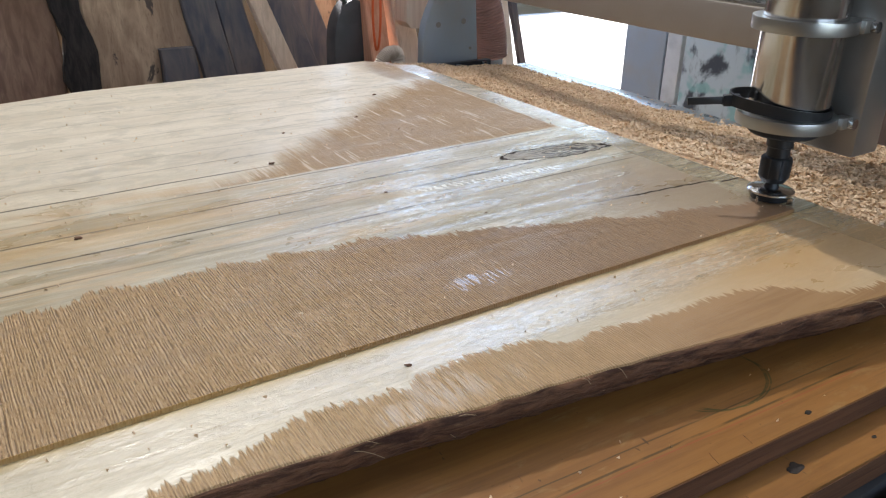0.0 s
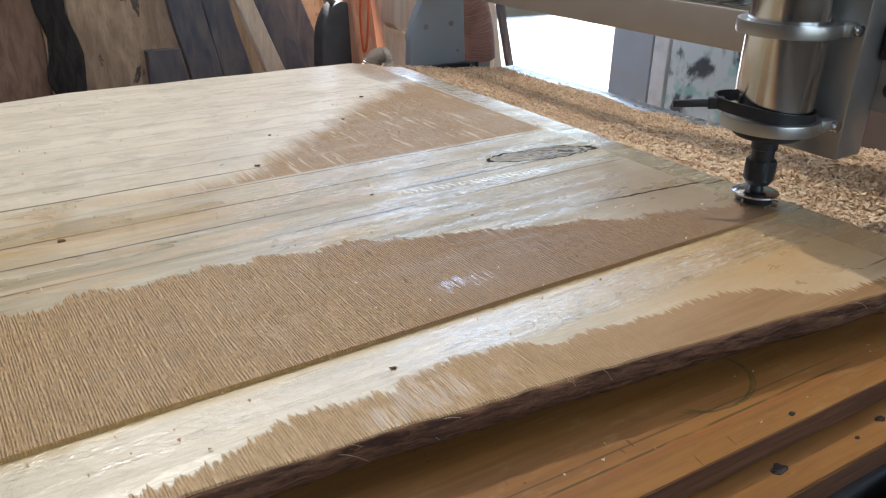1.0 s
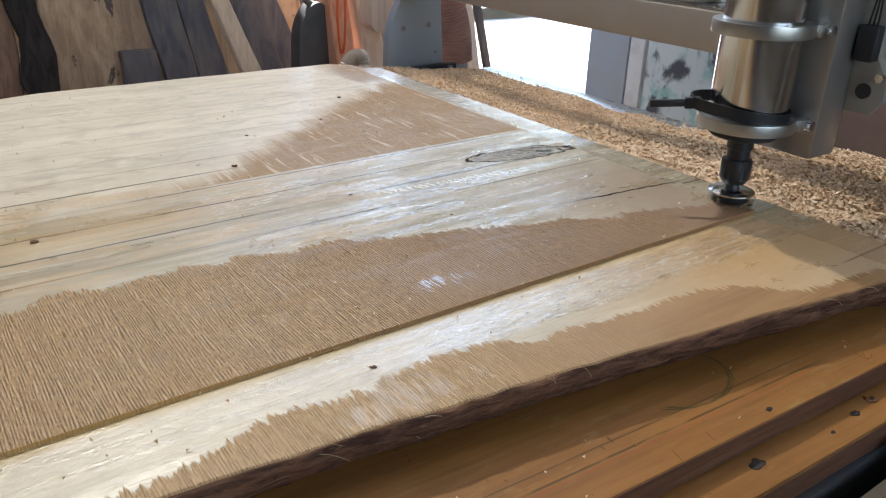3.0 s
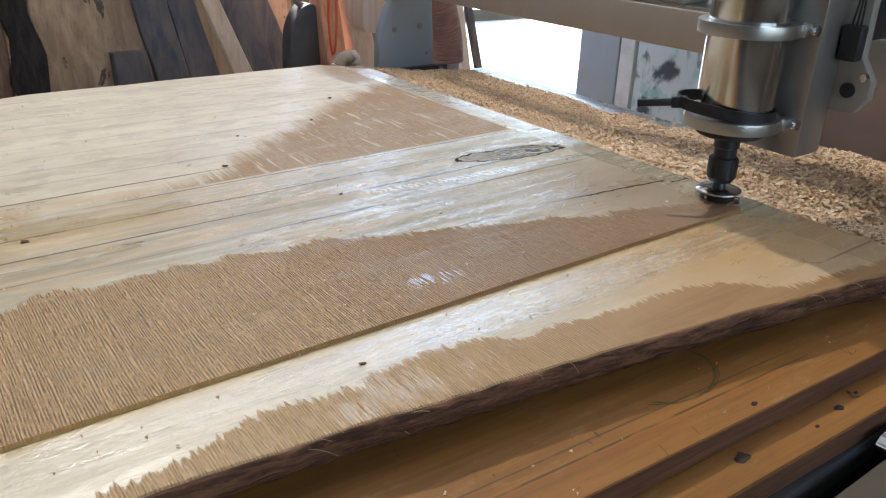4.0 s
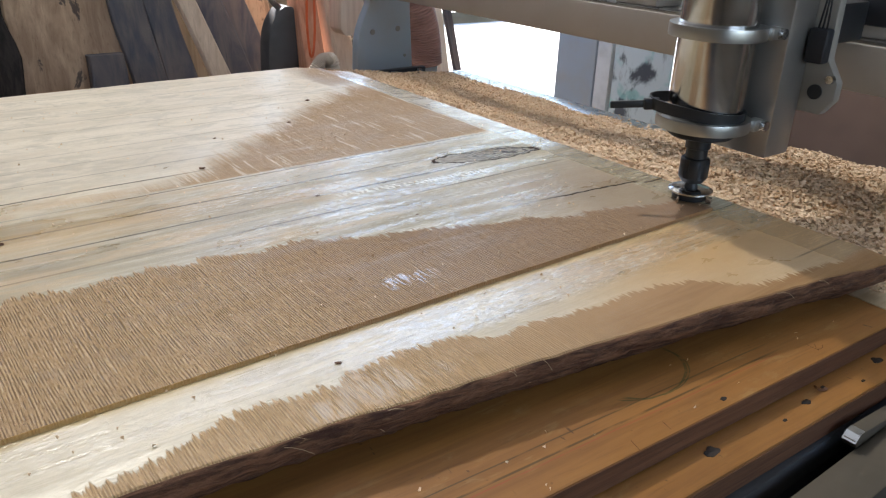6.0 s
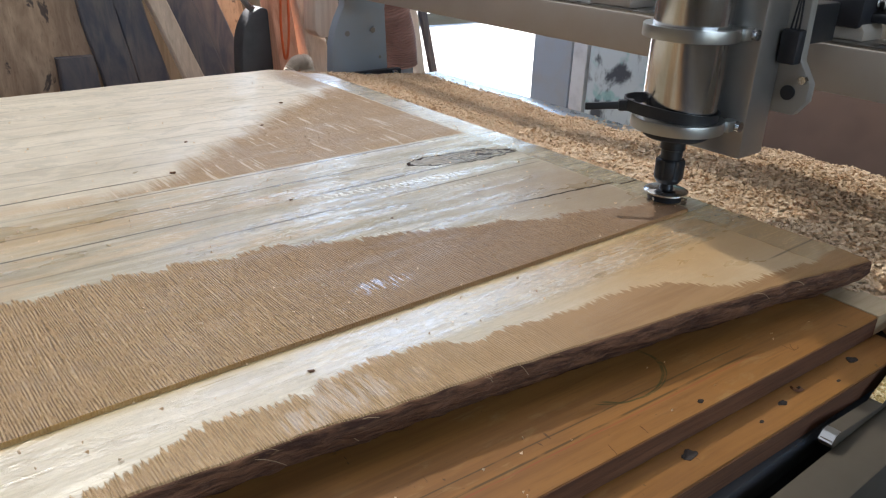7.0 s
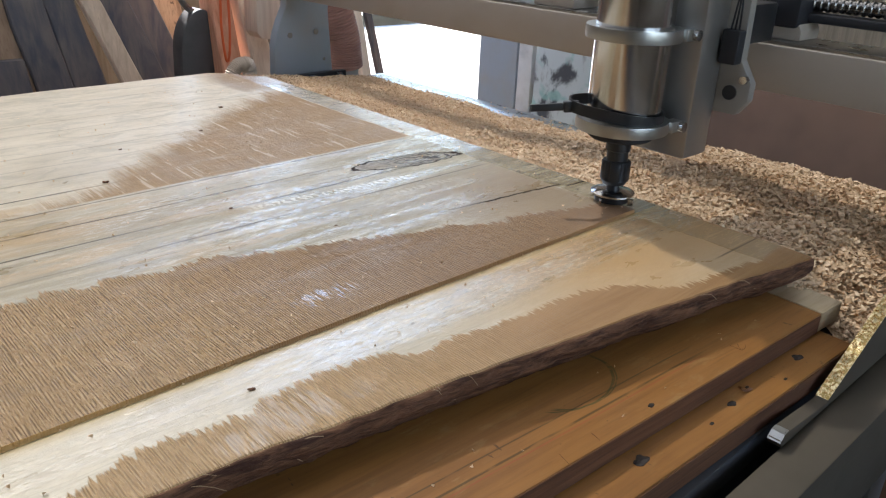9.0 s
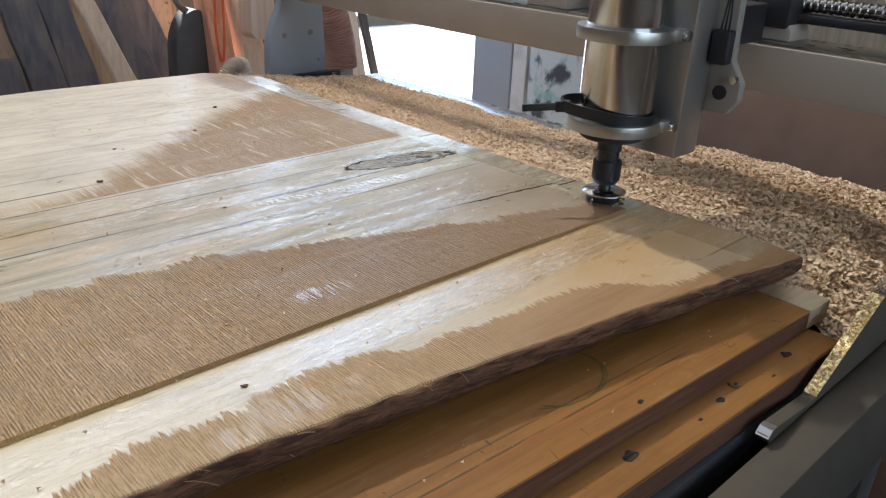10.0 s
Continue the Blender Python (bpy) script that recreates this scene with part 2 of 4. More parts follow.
    # a drying check and a knot
    ck = n.math("SUBTRACT", n.math("MULTIPLY_ADD", x, -0.105, n.math("MULTIPLY", n.math("SUBTRACT", n.noise(1.0, (40, 40, 1), 3), 0.5), 0.006)), n.math("SUBTRACT", y, 0.008))
    gap = n.math("MAXIMUM", n.step(x, -0.045, -0.041, 1, 0), n.math("MULTIPLY", n.step(x, -0.034, -0.031), 1.0))
    check = n.math("MULTIPLY", n.math("MULTIPLY", n.step(n.math("ABSOLUTE", ck), 0.0009, 0.0027, 1, 0), gap), n.math("MULTIPLY", n.step(x, -0.27, -0.16), n.step(x, -0.001, 0.001, 1, 0)))
    kx = n.math("DIVIDE", n.math("ADD", x, 0.138), 0.088)
    ky = n.math("DIVIDE", n.math("SUBTRACT", n.math("SUBTRACT", y, n.math("MULTIPLY", x, -0.12)), 0.184), 0.023)
    kw = n.math("MULTIPLY", n.math("SUBTRACT", n.noise(1.0, (24, 40, 1), 4, 0.55), 0.5), 1.25)
    kr = n.math("ADD", n.math("SQRT", n.math("ADD", n.math("MULTIPLY", kx, kx), n.math("MULTIPLY", ky, ky))), kw)
    ring = n.step(n.math("ABSOLUTE", n.math("SUBTRACT", kr, 0.92)), 0.035, 0.10, 1, 0)
    ring2 = n.math("MULTIPLY", n.step(n.math("ABSOLUTE", n.math("SUBTRACT", n.math("FRACT", n.math("MULTIPLY", kr, 3.6)), 0.5)), 0.10, 0.30, 1, 0), n.step(kr, 0.78, 0.86, 1, 0))
    knot = n.math("MAXIMUM", ring, n.math("MULTIPLY", ring2, n.step(x, -0.19, -0.14, 0.35, 0.95)))
    pale = n.mix(n.step(kr, 0.75, 1.0, 0.75, 0), pale, (0.24, 0.19, 0.13))
    ink = n.math("MAXIMUM", n.math("MULTIPLY", line, n.step(y, 0.34, 0.42, 0.8, 0.28)), n.math("MAXIMUM", check, knot))
    seam = n.math("MULTIPLY", n.step(n.math("ABSOLUTE", n.math("ADD", y, 0.2295)), 0.0005, 0.002, 1, 0), n.step(x, -0.1, -0.07))
    ink = n.math("MAXIMUM", ink, n.math("MULTIPLY", seam, 0.7))
    tan = n.math("MULTIPLY", n.math("MULTIPLY", n.step(n.math("MULTIPLY_ADD", lump, 1.5, x), -0.34, -0.15), n.step(x, -0.057, -0.054, 1, 0)), n.math("MULTIPLY", n.step(yy, 0.08, 0.15, 1, 0), n.step(y, -0.101, -0.1)))
    pale = n.mix(n.math("MULTIPLY", tan, 0.85), pale, (0.30, 0.215, 0.13))
    # a grey-brown smudge in the far corner
    sx, sy = n.math("DIVIDE", n.math("ADD", n.math("MULTIPLY_ADD", lump, 1.5, x), 0.068), 0.062), n.math("DIVIDE", n.math("SUBTRACT", n.math("ADD", y, lump), 0.755), 0.105)
    smudge = n.step(n.math("ADD", n.math("MULTIPLY", sx, sx), n.math("MULTIPLY", sy, sy)), 0.25, 1.2, 0.85, 0)
    pale = n.mix(smudge, pale, (0.25, 0.19, 0.145))
    pale = n.mix(ink, pale, (0.03, 0.02, 0.015))
    # sawn brown wood
    sb = n.noise(1.0, (12, 40, 1), 4)
    fine = n.noise(1.0, (760, 130, 1), 4, 0.75)
    br = n.mix(n.step(fine, 0.36, 0.62), (0.30, 0.18, 0.082), (0.50, 0.325, 0.165))
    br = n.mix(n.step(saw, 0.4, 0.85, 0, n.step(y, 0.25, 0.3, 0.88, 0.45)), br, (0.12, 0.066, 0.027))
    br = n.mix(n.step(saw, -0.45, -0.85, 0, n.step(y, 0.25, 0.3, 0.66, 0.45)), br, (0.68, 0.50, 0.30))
    br = n.mix(n.step(kerf2, 0.35, 0.65, 0.0, 0.3), br, (0.37, 0.235, 0.118))
    br = n.mix(n.step(sb, 0.5, 0.75, 0, 0.4), br, (0.33, 0.225, 0.14))
    br = n.mix(n.step(y, 0.2, 0.3, 0, 0.2), br, (0.44, 0.31, 0.18))
    br = n.mix(n.math("MULTIPLY", n.step(x, -0.68, -0.3, 0.0, 1.0), n.step(y, 0.2, 0.3, 1, 0.3)), br, (0.66, 0.60, 0.55), "MULTIPLY")
    br = n.mix(n.math("MULTIPLY", n.step(y, -0.101, -0.1, 1, 0), 0.4), br, (0.60, 0.40, 0.215))
    smooth_end = n.math("MULTIPLY", n.step(x, -0.2, -0.05, 0, 0.7), n.step(y, 0.1, 0.2, 1, 0.25))
    flick = n.math("MULTIPLY", n.step(n.noise(1.0, (150, 11, 1), 3, 0.6), 0.60, 0.66), n.step(y, 0.28, 0.3))
    br = n.mix(n.math("MULTIPLY", flick, 0.7), br, (0.68, 0.56, 0.42))
    smooth_end = n.math("MAXIMUM", smooth_end, n.math("MULTIPLY", n.step(n.math("ADD", x, n.math("MULTIPLY", lump, 3.0)), -0.46, -0.26), n.step(y, -0.101, -0.1, 1, 0)))
    br = n.mix(n.math("MULTIPLY", smooth_end, 0.93), br, n.mix(n.step(y, -0.101, -0.1), n.mix(n.step(g, 0.4, 0.65), (0.33, 0.19, 0.085), (0.26, 0.14, 0.058)), n.mix(n.step(g, 0.35, 0.65), (0.26, 0.155, 0.09), (0.185, 0.105, 0.06))))
    band = n.math("MULTIPLY", n.step(n.math("ADD", y, n.math("MULTIPLY", lump, 0.25)), -0.116, -0.101), n.step(y, -0.1001, -0.0999, 1, 0))
    pale = n.mix(n.math("MULTIPLY", band, 0.6), pale, (0.52, 0.38, 0.17))
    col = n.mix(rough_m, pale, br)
    # step wall; its lit left end is given a brighter amber
    wall = n.math("MULTIPLY", n.step(n.math("ABSOLUTE", n.math("ADD", y, 0.09975)), 0.0004, 0.0007, 1, 0), n.step(x, -0.043, -0.045))
    col = n.mix(n.math("MULTIPLY", wall, 0.85), col, n.mix(n.step(x, -0.75, -0.5), (0.58, 0.34, 0.12), (0.36, 0.19, 0.08)))
    flute = n.math("MULTIPLY", n.math("ADD", fine, n.math("MULTIPLY", saw, -0.55)), n.math("MULTIPLY", rough_m, n.math("MULTIPLY_ADD", smooth_end, -0.93, 1.0)))
    nb = n.bump(flute, 0.7, 0.0014)
    # torn grain and chatter of the cutter on the planed wood
    tear = n.noise(1.0, (45, 110, 1), 4, 0.65, 1.6)
    chat = n.math("MULTIPLY", n.math("MULTIPLY", heart, n.step(y, -0.1, -0.099)), n.math("MULTIPLY", n.step(x, -0.62, -0.4), n.step(n.math("MULTIPLY_ADD", y, -0.6, x), -0.19, -0.13, 1, 0.1)))
    strip = n.math("MULTIPLY", n.step(y, -0.172, -0.15), n.step(y, -0.1, -0.101))
    torn = n.math("MULTIPLY", n.math("MULTIPLY", tear, n.step(blot, 0.42, 0.62, 0.25, 1.0)), n.math("SUBTRACT", 1.0, rough_m))
    nb = n.bump(torn, 0.38, 0.0014, nb)
    scal = n.noise(1.0, (85, 120, 1), 5, 0.65, 0.6)
    nb = n.bump(n.math("MULTIPLY", scal, n.math("MAXIMUM", chat, n.math("MULTIPLY", strip, 0.6))), 0.6, 0.0025, nb)
    nb = n.bump(ink, -0.5, 0.001, nb)
    nb = n.bump(n.math("ADD", flake, hair), 0.25, 0.0007, nb)
    scale = n.noise(1.0, (105, 130, 1), 4, 0.68, 0.5)
    slick = n.noise(1.0, (4.5, 44, 1), 3, 0.6, 0.5)
    ro = n.step(blot, 0.35, 0.65, 0.26, 0.42)
    ro = n.math("MULTIPLY_ADD", n.math("MAXIMUM", chat, strip), n.step(slick, 0.45, 0.62, 0.06, -0.12), ro)
    ro = n.math("MULTIPLY", ro, n.math("MULTIPLY_ADD", n.step(x, -0.056, -0.053), -0.4, 1.0))
    ro = n.math("MULTIPLY_ADD", rough_m, 0.16, ro)
    ro = n.math("ADD", ro, n.math("MULTIPLY", n.step(y, 0.36, 0.6, 0.0, 0.22), n.step(x, -0.057, -0.054, 1, 0)))
    # extra-strong coat added in patches where sheen and glints should show
    gloss = n.math("MAXIMUM", n.math("MULTIPLY", n.math("MAXIMUM", n.math("MULTIPLY", chat, 0.7), n.math("MULTIPLY", strip, n.step(x, -0.66, -0.5, 0.3, 1.0))), n.math("MULTIPLY", n.step(n.math("MULTIPLY_ADD", strip, 0.09, slick), 0.46, 0.58, 0.06, 1.0), n.step(n.math("MULTIPLY_ADD", strip, 0.09, scale), 0.44, 0.49, 0.05, 1.0))), n.step(x, -0.056, -0.053))
    crack = n.math("MAXIMUM", n.step(n.noise(1.0, (70, 190, 1), 5, 0.72, 1.0), 0.54, 0.60), n.step(n.noise(1.0, (14, 260, 1), 3, 0.6, 0.3), 0.58, 0.63))
    gloss = n.math("MULTIPLY", gloss, n.math("MULTIPLY_ADD", crack, -0.85, 1.0))
    gloss = n.math("MULTIPLY", n.math("MAXIMUM", gloss, n.step(blot, 0.4, 0.7, 0.1, 0.0)), n.math("MULTIPLY", n.math("MULTIPLY_ADD", rough_m, -0.8, 1.0), n.math("MULTIPLY", n.step(kr, 0.95, 1.1, 0.1, 1.0), n.math("SUBTRACT", 1.0, ink))))
    glint = n.math("MULTIPLY", n.step(n.noise(1.0, (330, 34, 1), 2, 0.6), 0.50, 0.56), n.step(n.math("ADD", n.math("POWER", n.math("DIVIDE", n.math("ADD", x, 0.45), 0.036), 2.0), n.math("POWER", n.math("DIVIDE", n.math("ADD", y, 0.056), 0.015), 2.0)), 0.3, 1.3, 1, 0))
    gloss = n.math("MAXIMUM", gloss, n.math("MULTIPLY", n.math("MULTIPLY", glint, rough_m), n.step(x, -0.62, -0.45, 0.0, 0.9)))
    rim = None
    for gx, gy, rx, ry in ((-0.574, -0.172, 0.022, 0.030), (-0.547, -0.178, 0.014, 0.024), (-0.513, -0.185, 0.016, 0.012), (-0.605, -0.184, 0.024, 0.014)):
        ex, ey = n.math("DIVIDE", n.math("SUBTRACT", n.math("MULTIPLY_ADD", y, 0.25, x), gx + 0.25 * gy), rx), n.math("DIVIDE", n.math("SUBTRACT", y, gy), ry)
        spot = n.step(n.math("ADD", n.math("MULTIPLY", ex, ex), n.math("MULTIPLY", ey, ey)), 0.3, 1.1, 1, 0)
        rim = spot if rim is None else n.math("MAXIMUM", rim, spot)
    rim = n.math("MULTIPLY", n.math("MULTIPLY", rim, m2), n.step(n.noise(1.0, (260, 26, 1), 3, 0.65), 0.44, 0.53))
    gloss = n.math("MAXIMUM", gloss, n.math("MULTIPLY", rim, 0.8))
    n.set(n.b.inputs["Coat Weight"], gloss)
    n.b.inputs["Coat IOR"].default_value = 2.3
    n.b.inputs["Coat Roughness"].default_value = 0.14
    n.set(n.b.inputs["Coat Normal"], n.bump(n.math("MULTIPLY", scale, n.math("MAXIMUM", chat, n.math("MULTIPLY", strip, n.step(x, -0.62, -0.5)))), 0.45, 0.002))
    return n.done(col, ro, 0, nb, n.math("MULTIPLY", n.math("MULTIPLY_ADD", n.math("MAXIMUM", rough_m, n.math("MULTIPLY", chat, 0.7)), -0.5, 0.8), n.math("SUBTRACT", 1.0, ink)))


def mat_bark():
    n = Nodes("bark")
    a = n.noise(1.0, (22, 60, 160), 5, 0.65, 0.5)
    b = n.noise(1.0, (90, 200, 300), 3)
    c = n.mix(n.step(a, 0.35, 0.68), (0.065, 0.03, 0.02), (0.25, 0.125, 0.07))
    c = n.mix(n.step(b, 0.6, 0.8, 0, 0.6), c, (0.32, 0.19, 0.1))
    return n.done(c, 0.8, 0, n.bump(n.math("ADD", a, n.math("MULTIPLY", b, 0.5)), 0.8, 0.006), 0.25)


def mat_board():
    """Orange-brown bearer board with ruled lines, a green scribbled loop, pencil ticks and pale scuffs."""
    n = Nodes("bearer_wood")
    x, y, z = n.split()
    x, y = n.math("SUBTRACT", x, 0.8), n.math("SUBTRACT", y, 0.2)
    g = n.noise(1.0, (3, 60, 24), 6, 0.62, 0.6)
    fine = n.noise(1.0, (20, 320, 120), 4, 0.65)
    s = n.noise(1.0, (9, 12, 9), 4)
    c = n.mix(n.step(g, 0.38, 0.68), (0.30, 0.134, 0.036), (0.22, 0.096, 0.026))
    c = n.mix(n.step(fine, 0.5, 0.72, 0, 0.45), c, (0.17, 0.075, 0.022))
    c = n.mix(n.step(s, 0.5, 0.8, 0, 0.5), c, (0.22, 0.095, 0.03))
    scuff = n.math("MULTIPLY", n.step(n.noise(1.0, (16, 44, 1), 5, 0.7, 0.4), 0.54, 0.68), n.step(n.noise(1.0, (5, 9, 1), 2), 0.45, 0.6, 0.1, 1.0))
    c = n.mix(n.math("MULTIPLY", scuff, 0.4), c, (0.38, 0.24, 0.10))
    speck = n.step(n.noise(1.0, (170, 190, 100), 2, 0.6), 0.70, 0.76)
    c = n.mix(n.math("MULTIPLY", speck, 0.5), c, (0.12, 0.05, 0.02))
    wig = n.math("MULTIPLY", n.math("SUBTRACT", n.noise(1.0, (14, 14, 1), 3), 0.5), 0.005)
    yl = n.math("MULTIPLY_ADD", wig, 0.2, y)
    yw = n.math("ADD", y, wig)
    worn = n.step(n.noise(1.0, (30, 200, 1), 3), 0.3, 0.5, 0.25, 0.95)
    for at, wide, strong, tint in ((0.2525, 0.0016, 0.85, (0.07, 0.04, 0.012)), (0.2398, 0.0010, 0.8, (0.07, 0.045, 0.015)), (0.2568, 0.0012, 0.5, (0.32, 0.06, 0.03))):
        r = n.math("MULTIPLY", n.step(n.math("ABSOLUTE", n.math("ADD", yl, at)), wide * 0.3, wide, 1, 0), n.step(x, -0.16, -0.23))
        c = n.mix(n.math("MULTIPLY", n.math("MULTIPLY", r, worn), strong), c, tint)
    loops = None
    for cx, cy, a, b in ((0.330, 0.206, 0.052, 0.038), (0.327, 0.209, 0.050, 0.036), (0.333, 0.203, 0.055, 0.041)):
        ax = n.math("DIVIDE", n.math("ADD", n.math("MULTIPLY_ADD", wig, 3.0, x), cx), a)
        ay = n.math("DIVIDE", n.math("ADD", yw, cy), b)
        r = n.math("SQRT", n.math("ADD", n.math("MULTIPLY", ax, ax), n.math("MULTIPLY", ay, ay)))
        one = n.step(n.math("ABSOLUTE", n.math("SUBTRACT", r, 1.0)), 0.006, 0.024, 1, 0)
        loops = one if loops is None else n.math("MAXIMUM", loops, one)
    loops = n.math("MULTIPLY", loops, n.math("MAXIMUM", n.step(y, -0.228, -0.233, 0, 1), n.step(x, -0.30, -0.295)))
    loops = n.math("MULTIPLY", loops, n.step(n.noise(1.0, (90, 90, 1), 3, 0.7), 0.36, 0.5, 0.2, 0.75))
    c = n.mix(loops, c, (0.045, 0.055, 0.015))
    tick = n.math("MULTIPLY", n.step(n.noise(1.0, (240, 60, 1), 2, 0.5, 0.6), 0.66, 0.70), n.step(n.noise(1.0, (24, 26, 1), 1), 0.60, 0.66))
    c = n.mix(n.math("MULTIPLY", tick, 0.75), c, (0.07, 0.035, 0.015))
    return n.done(c, n.step(s, 0.3, 0.7, 0.38, 0.58), 0, n.bump(n.math("ADD", g, n.math("MULTIPLY", fine, 0.6)), 0.3, 0.0012), 0.4)


def mat_chips(name="wood_shavings", tint=(1, 1, 1)):
    n = Nodes(name)
    r = n.island()
    c = n.mix(n.step_linear(r, 0.0, 1.0), (0.68, 0.48, 0.31), (0.84, 0.66, 0.46))
    c = n.mix(n.step(n.math("FRACT", n.math("MULTIPLY", r, 7.3)), 0.7, 0.95), c, (0.62, 0.42, 0.25))
    c = n.mix(1.0, c, tint, "MULTIPLY")
    return n.done(c, 0.75, 0, n.bump(n.noise(400.0), 0.2, 0.0006), 0.2)


def mat_dust():
    n = Nodes("sawdust_bed")
    a, b = n.noise(120.0, (1, 1, 1), 5), n.noise(14.0, (1, 1, 1), 3)
    c = n.mix(n.step(a, 0.35, 0.65), (0.64, 0.48, 0.33), (0.80, 0.65, 0.47))
    c = n.mix(n.step(b, 0.4, 0.7, 0, 0.4), c, (0.52, 0.36, 0.22))
    return n.done(c, 0.9, 0, n.bump(a, 1.0, 0.006), 0.15)


def mat_patina():
    n = Nodes("patina_wood")
    a = n.noise(6.0, (1, 1, 0.6), 5, 0.6, 0.4)
    b = n.noise(30.0, (1, 1, 0.4), 4)
    c = n.mix(n.step(a, 0.38, 0.46), (0.07, 0.075, 0.085), (0.50, 0.55, 0.56))
    c = n.mix(n.step(n.noise(9.0, (1, 1, 1), 3), 0.54, 0.64, 0, 0.8), c, (0.26, 0.45, 0.43))
    c = n.mix(n.step(b, 0.58, 0.72, 0, 0.6), c, (0.2, 0.2, 0.19))
    return n.done(c, 0.7, 0, n.bump(b, 0.3, 0.002), 0.3)


def mat_ground():
    n = Nodes("pale_concrete")
    a, b = n.noise(1.5, (1, 1, 1), 6), n.noise(60.0, (1, 1, 1), 3)
    c = n.mix(n.step(a, 0.35, 0.7), (0.62, 0.59, 0.53), (0.72, 0.70, 0.65))
    return n.done(n.mix(n.step(b, 0.5, 0.8, 0, 0.3), c, (0.5, 0.47, 0.42)), 0.85, 0, n.bump(b, 0.3, 0.003), 0.2)


def mat_plain(name, c, rough=0.5, bump=0.1, scale=120.0, spec=0.5):
    n = Nodes(name)
    a, b = n.noise(scale, (1, 1, 1), 3), n.noise(scale * 0.12, (1, 1, 1), 3)
    col = n.mix(n.step(b, 0.4, 0.7, 0, 0.6), c, tuple(v * 0.65 for v in c))
    return n.done(col, n.step(b, 0.3, 0.7, rough - 0.06, rough + 0.1), 0, n.bump(a, bump, 0.001), spec)


def mat_sun_filter():
    """Milky sheet in the unseen roof, added to let through a part of the sun."""
    n = Nodes("milky_sun_filter")
    tr = n.t.nodes.new("ShaderNodeBsdfTransparent")
    tl = n.t.nodes.new("ShaderNodeBsdfTranslucent")
    mx = n.t.nodes.new("ShaderNodeMixShader")
    tr.inputs[0].default_value = (0.40, 0.397, 0.385, 1)
    tl.inputs[0].default_value = (0.72, 0.72, 0.72, 1)
    mx.inputs[0].default_value = 0.26
    n.t.links.new(tr.outputs[0], mx.inputs[1])
    n.t.links.new(tl.outputs[0], mx.inputs[2])
    n.t.links.new(mx.outputs[0], n.t.nodes["Material Output"].inputs[0])
    return n.m


def mat_gold_lit():
    """Bare metal edge under glittering dust, with golden sunlight put into its colour."""
    n = Nodes("sun_golden_gritty_metal")
    a, b = n.noise(260.0, (1, 1, 1), 4, 0.7), n.noise(70.0, (1, 1, 1), 3)
    c = n.mix(n.step(a, 0.42, 0.6), (0.45, 0.31, 0.11), (0.90, 0.76, 0.45))
    c = n.mix(n.step(b, 0.52, 0.68, 0, 0.6), c, (0.20, 0.14, 0.06))
    return n.done(c, n.step(a, 0.4, 0.65, 0.5, 0.3), n.step(b, 0.4, 0.65, 1.0, 0.7), n.bump(a, 0.7, 0.0015))


SLAB, BARK, BOARD, CHIPS, DUST = mat_slab(), mat_bark(), mat_board(), mat_chips(), mat_dust()
# darker edge wood, with the shade of the boards' front faces in its colour
EDGE = mat_wood("dark_shaded_board_edge", (0.10, 0.042, 0.022), (0.19, 0.085, 0.042), (3, 40, 60), 0.7)
PALE_END = mat_wood("pale_lit_end", (0.48, 0.36, 0.22), (0.62, 0.5, 0.34), (3, 40, 40), 0.6)
STEEL = mat_metal("polished_steel", (0.64, 0.64, 0.65), 0.15, 1.0, (1, 1, 2))
ALU = mat_metal("cast_aluminium", (0.36, 0.36, 0.355), 0.27, 1.0)
CLAMP = mat_metal("bright_clamp_metal", (0.47, 0.47, 0.46), 0.36, 1.0)
SCREW = mat_metal("oiled_screw_steel", (0.20, 0.19, 0.18), 0.25, 1.0)
RAIL = mat_metal("dusty_rail_steel", (0.105, 0.088, 0.066), 0.5, 0.35)
GOLD_LIT = mat_gold_lit()
DARK_STEEL = mat_metal("blackened_steel", (0.045, 0.047, 0.052), 0.38, 0.6)
GREY_PLATE = mat_metal("dull_aluminium_block", (0.34, 0.325, 0.31), 0.32, 0.75, (30, 30, 1), 0.4)
LUG_PAINT = mat_paint("pale_grey_plate", (0.25, 0.235, 0.215), 0.4)
BEAM_PAINT = mat_paint("beige_grey_enamel", (0.37, 0.325, 0.28), 0.4, (0.34, 0.28, 0.21), 0.4)
LEG_PAINT = mat_paint("blue_grey_enamel", (0.33, 0.375, 0.43), 0.45)
RUBBER = mat_plain("black_rubber", (0.014, 0.015, 0.018), 0.45)
BLACK = mat_plain("black_paint", (0.012, 0.013, 0.018), 0.6)
GUARD = mat_plain("dusty_black_guard", (0.075, 0.072, 0.075), 0.55)
DARK_RAIL = mat_paint("dark_machine_steel", (0.03, 0.035, 0.045), 0.5, (0.12, 0.09, 0.06), 0.2)
BROWN = mat_plain("brown_panel", (0.25, 0.155, 0.11), 0.55, 0.1, 40.0)
WHITE_BOARD = mat_plain("white_board", (0.62, 0.62, 0.62), 0.6)
PLANK_RED = mat_wood("dark_red_plank", (0.19, 0.10, 0.06), (0.33, 0.19, 0.12), (20, 20, 1.2))
PLANK_TAN = mat_knotty()
PLANK_DARK = mat_wood("walnut_plank", (0.060, 0.066, 0.086), (0.19, 0.15, 0.135), (6, 6, 0.6))
PLANK_PALE = mat_wood("pale_plank", (0.55, 0.42, 0.31), (0.72, 0.57, 0.43), (24, 24, 1.0))
CREAM = mat_wood("cream_post", (0.70, 0.55, 0.43), (0.83, 0.68, 0.55), (24, 24, 1.0))
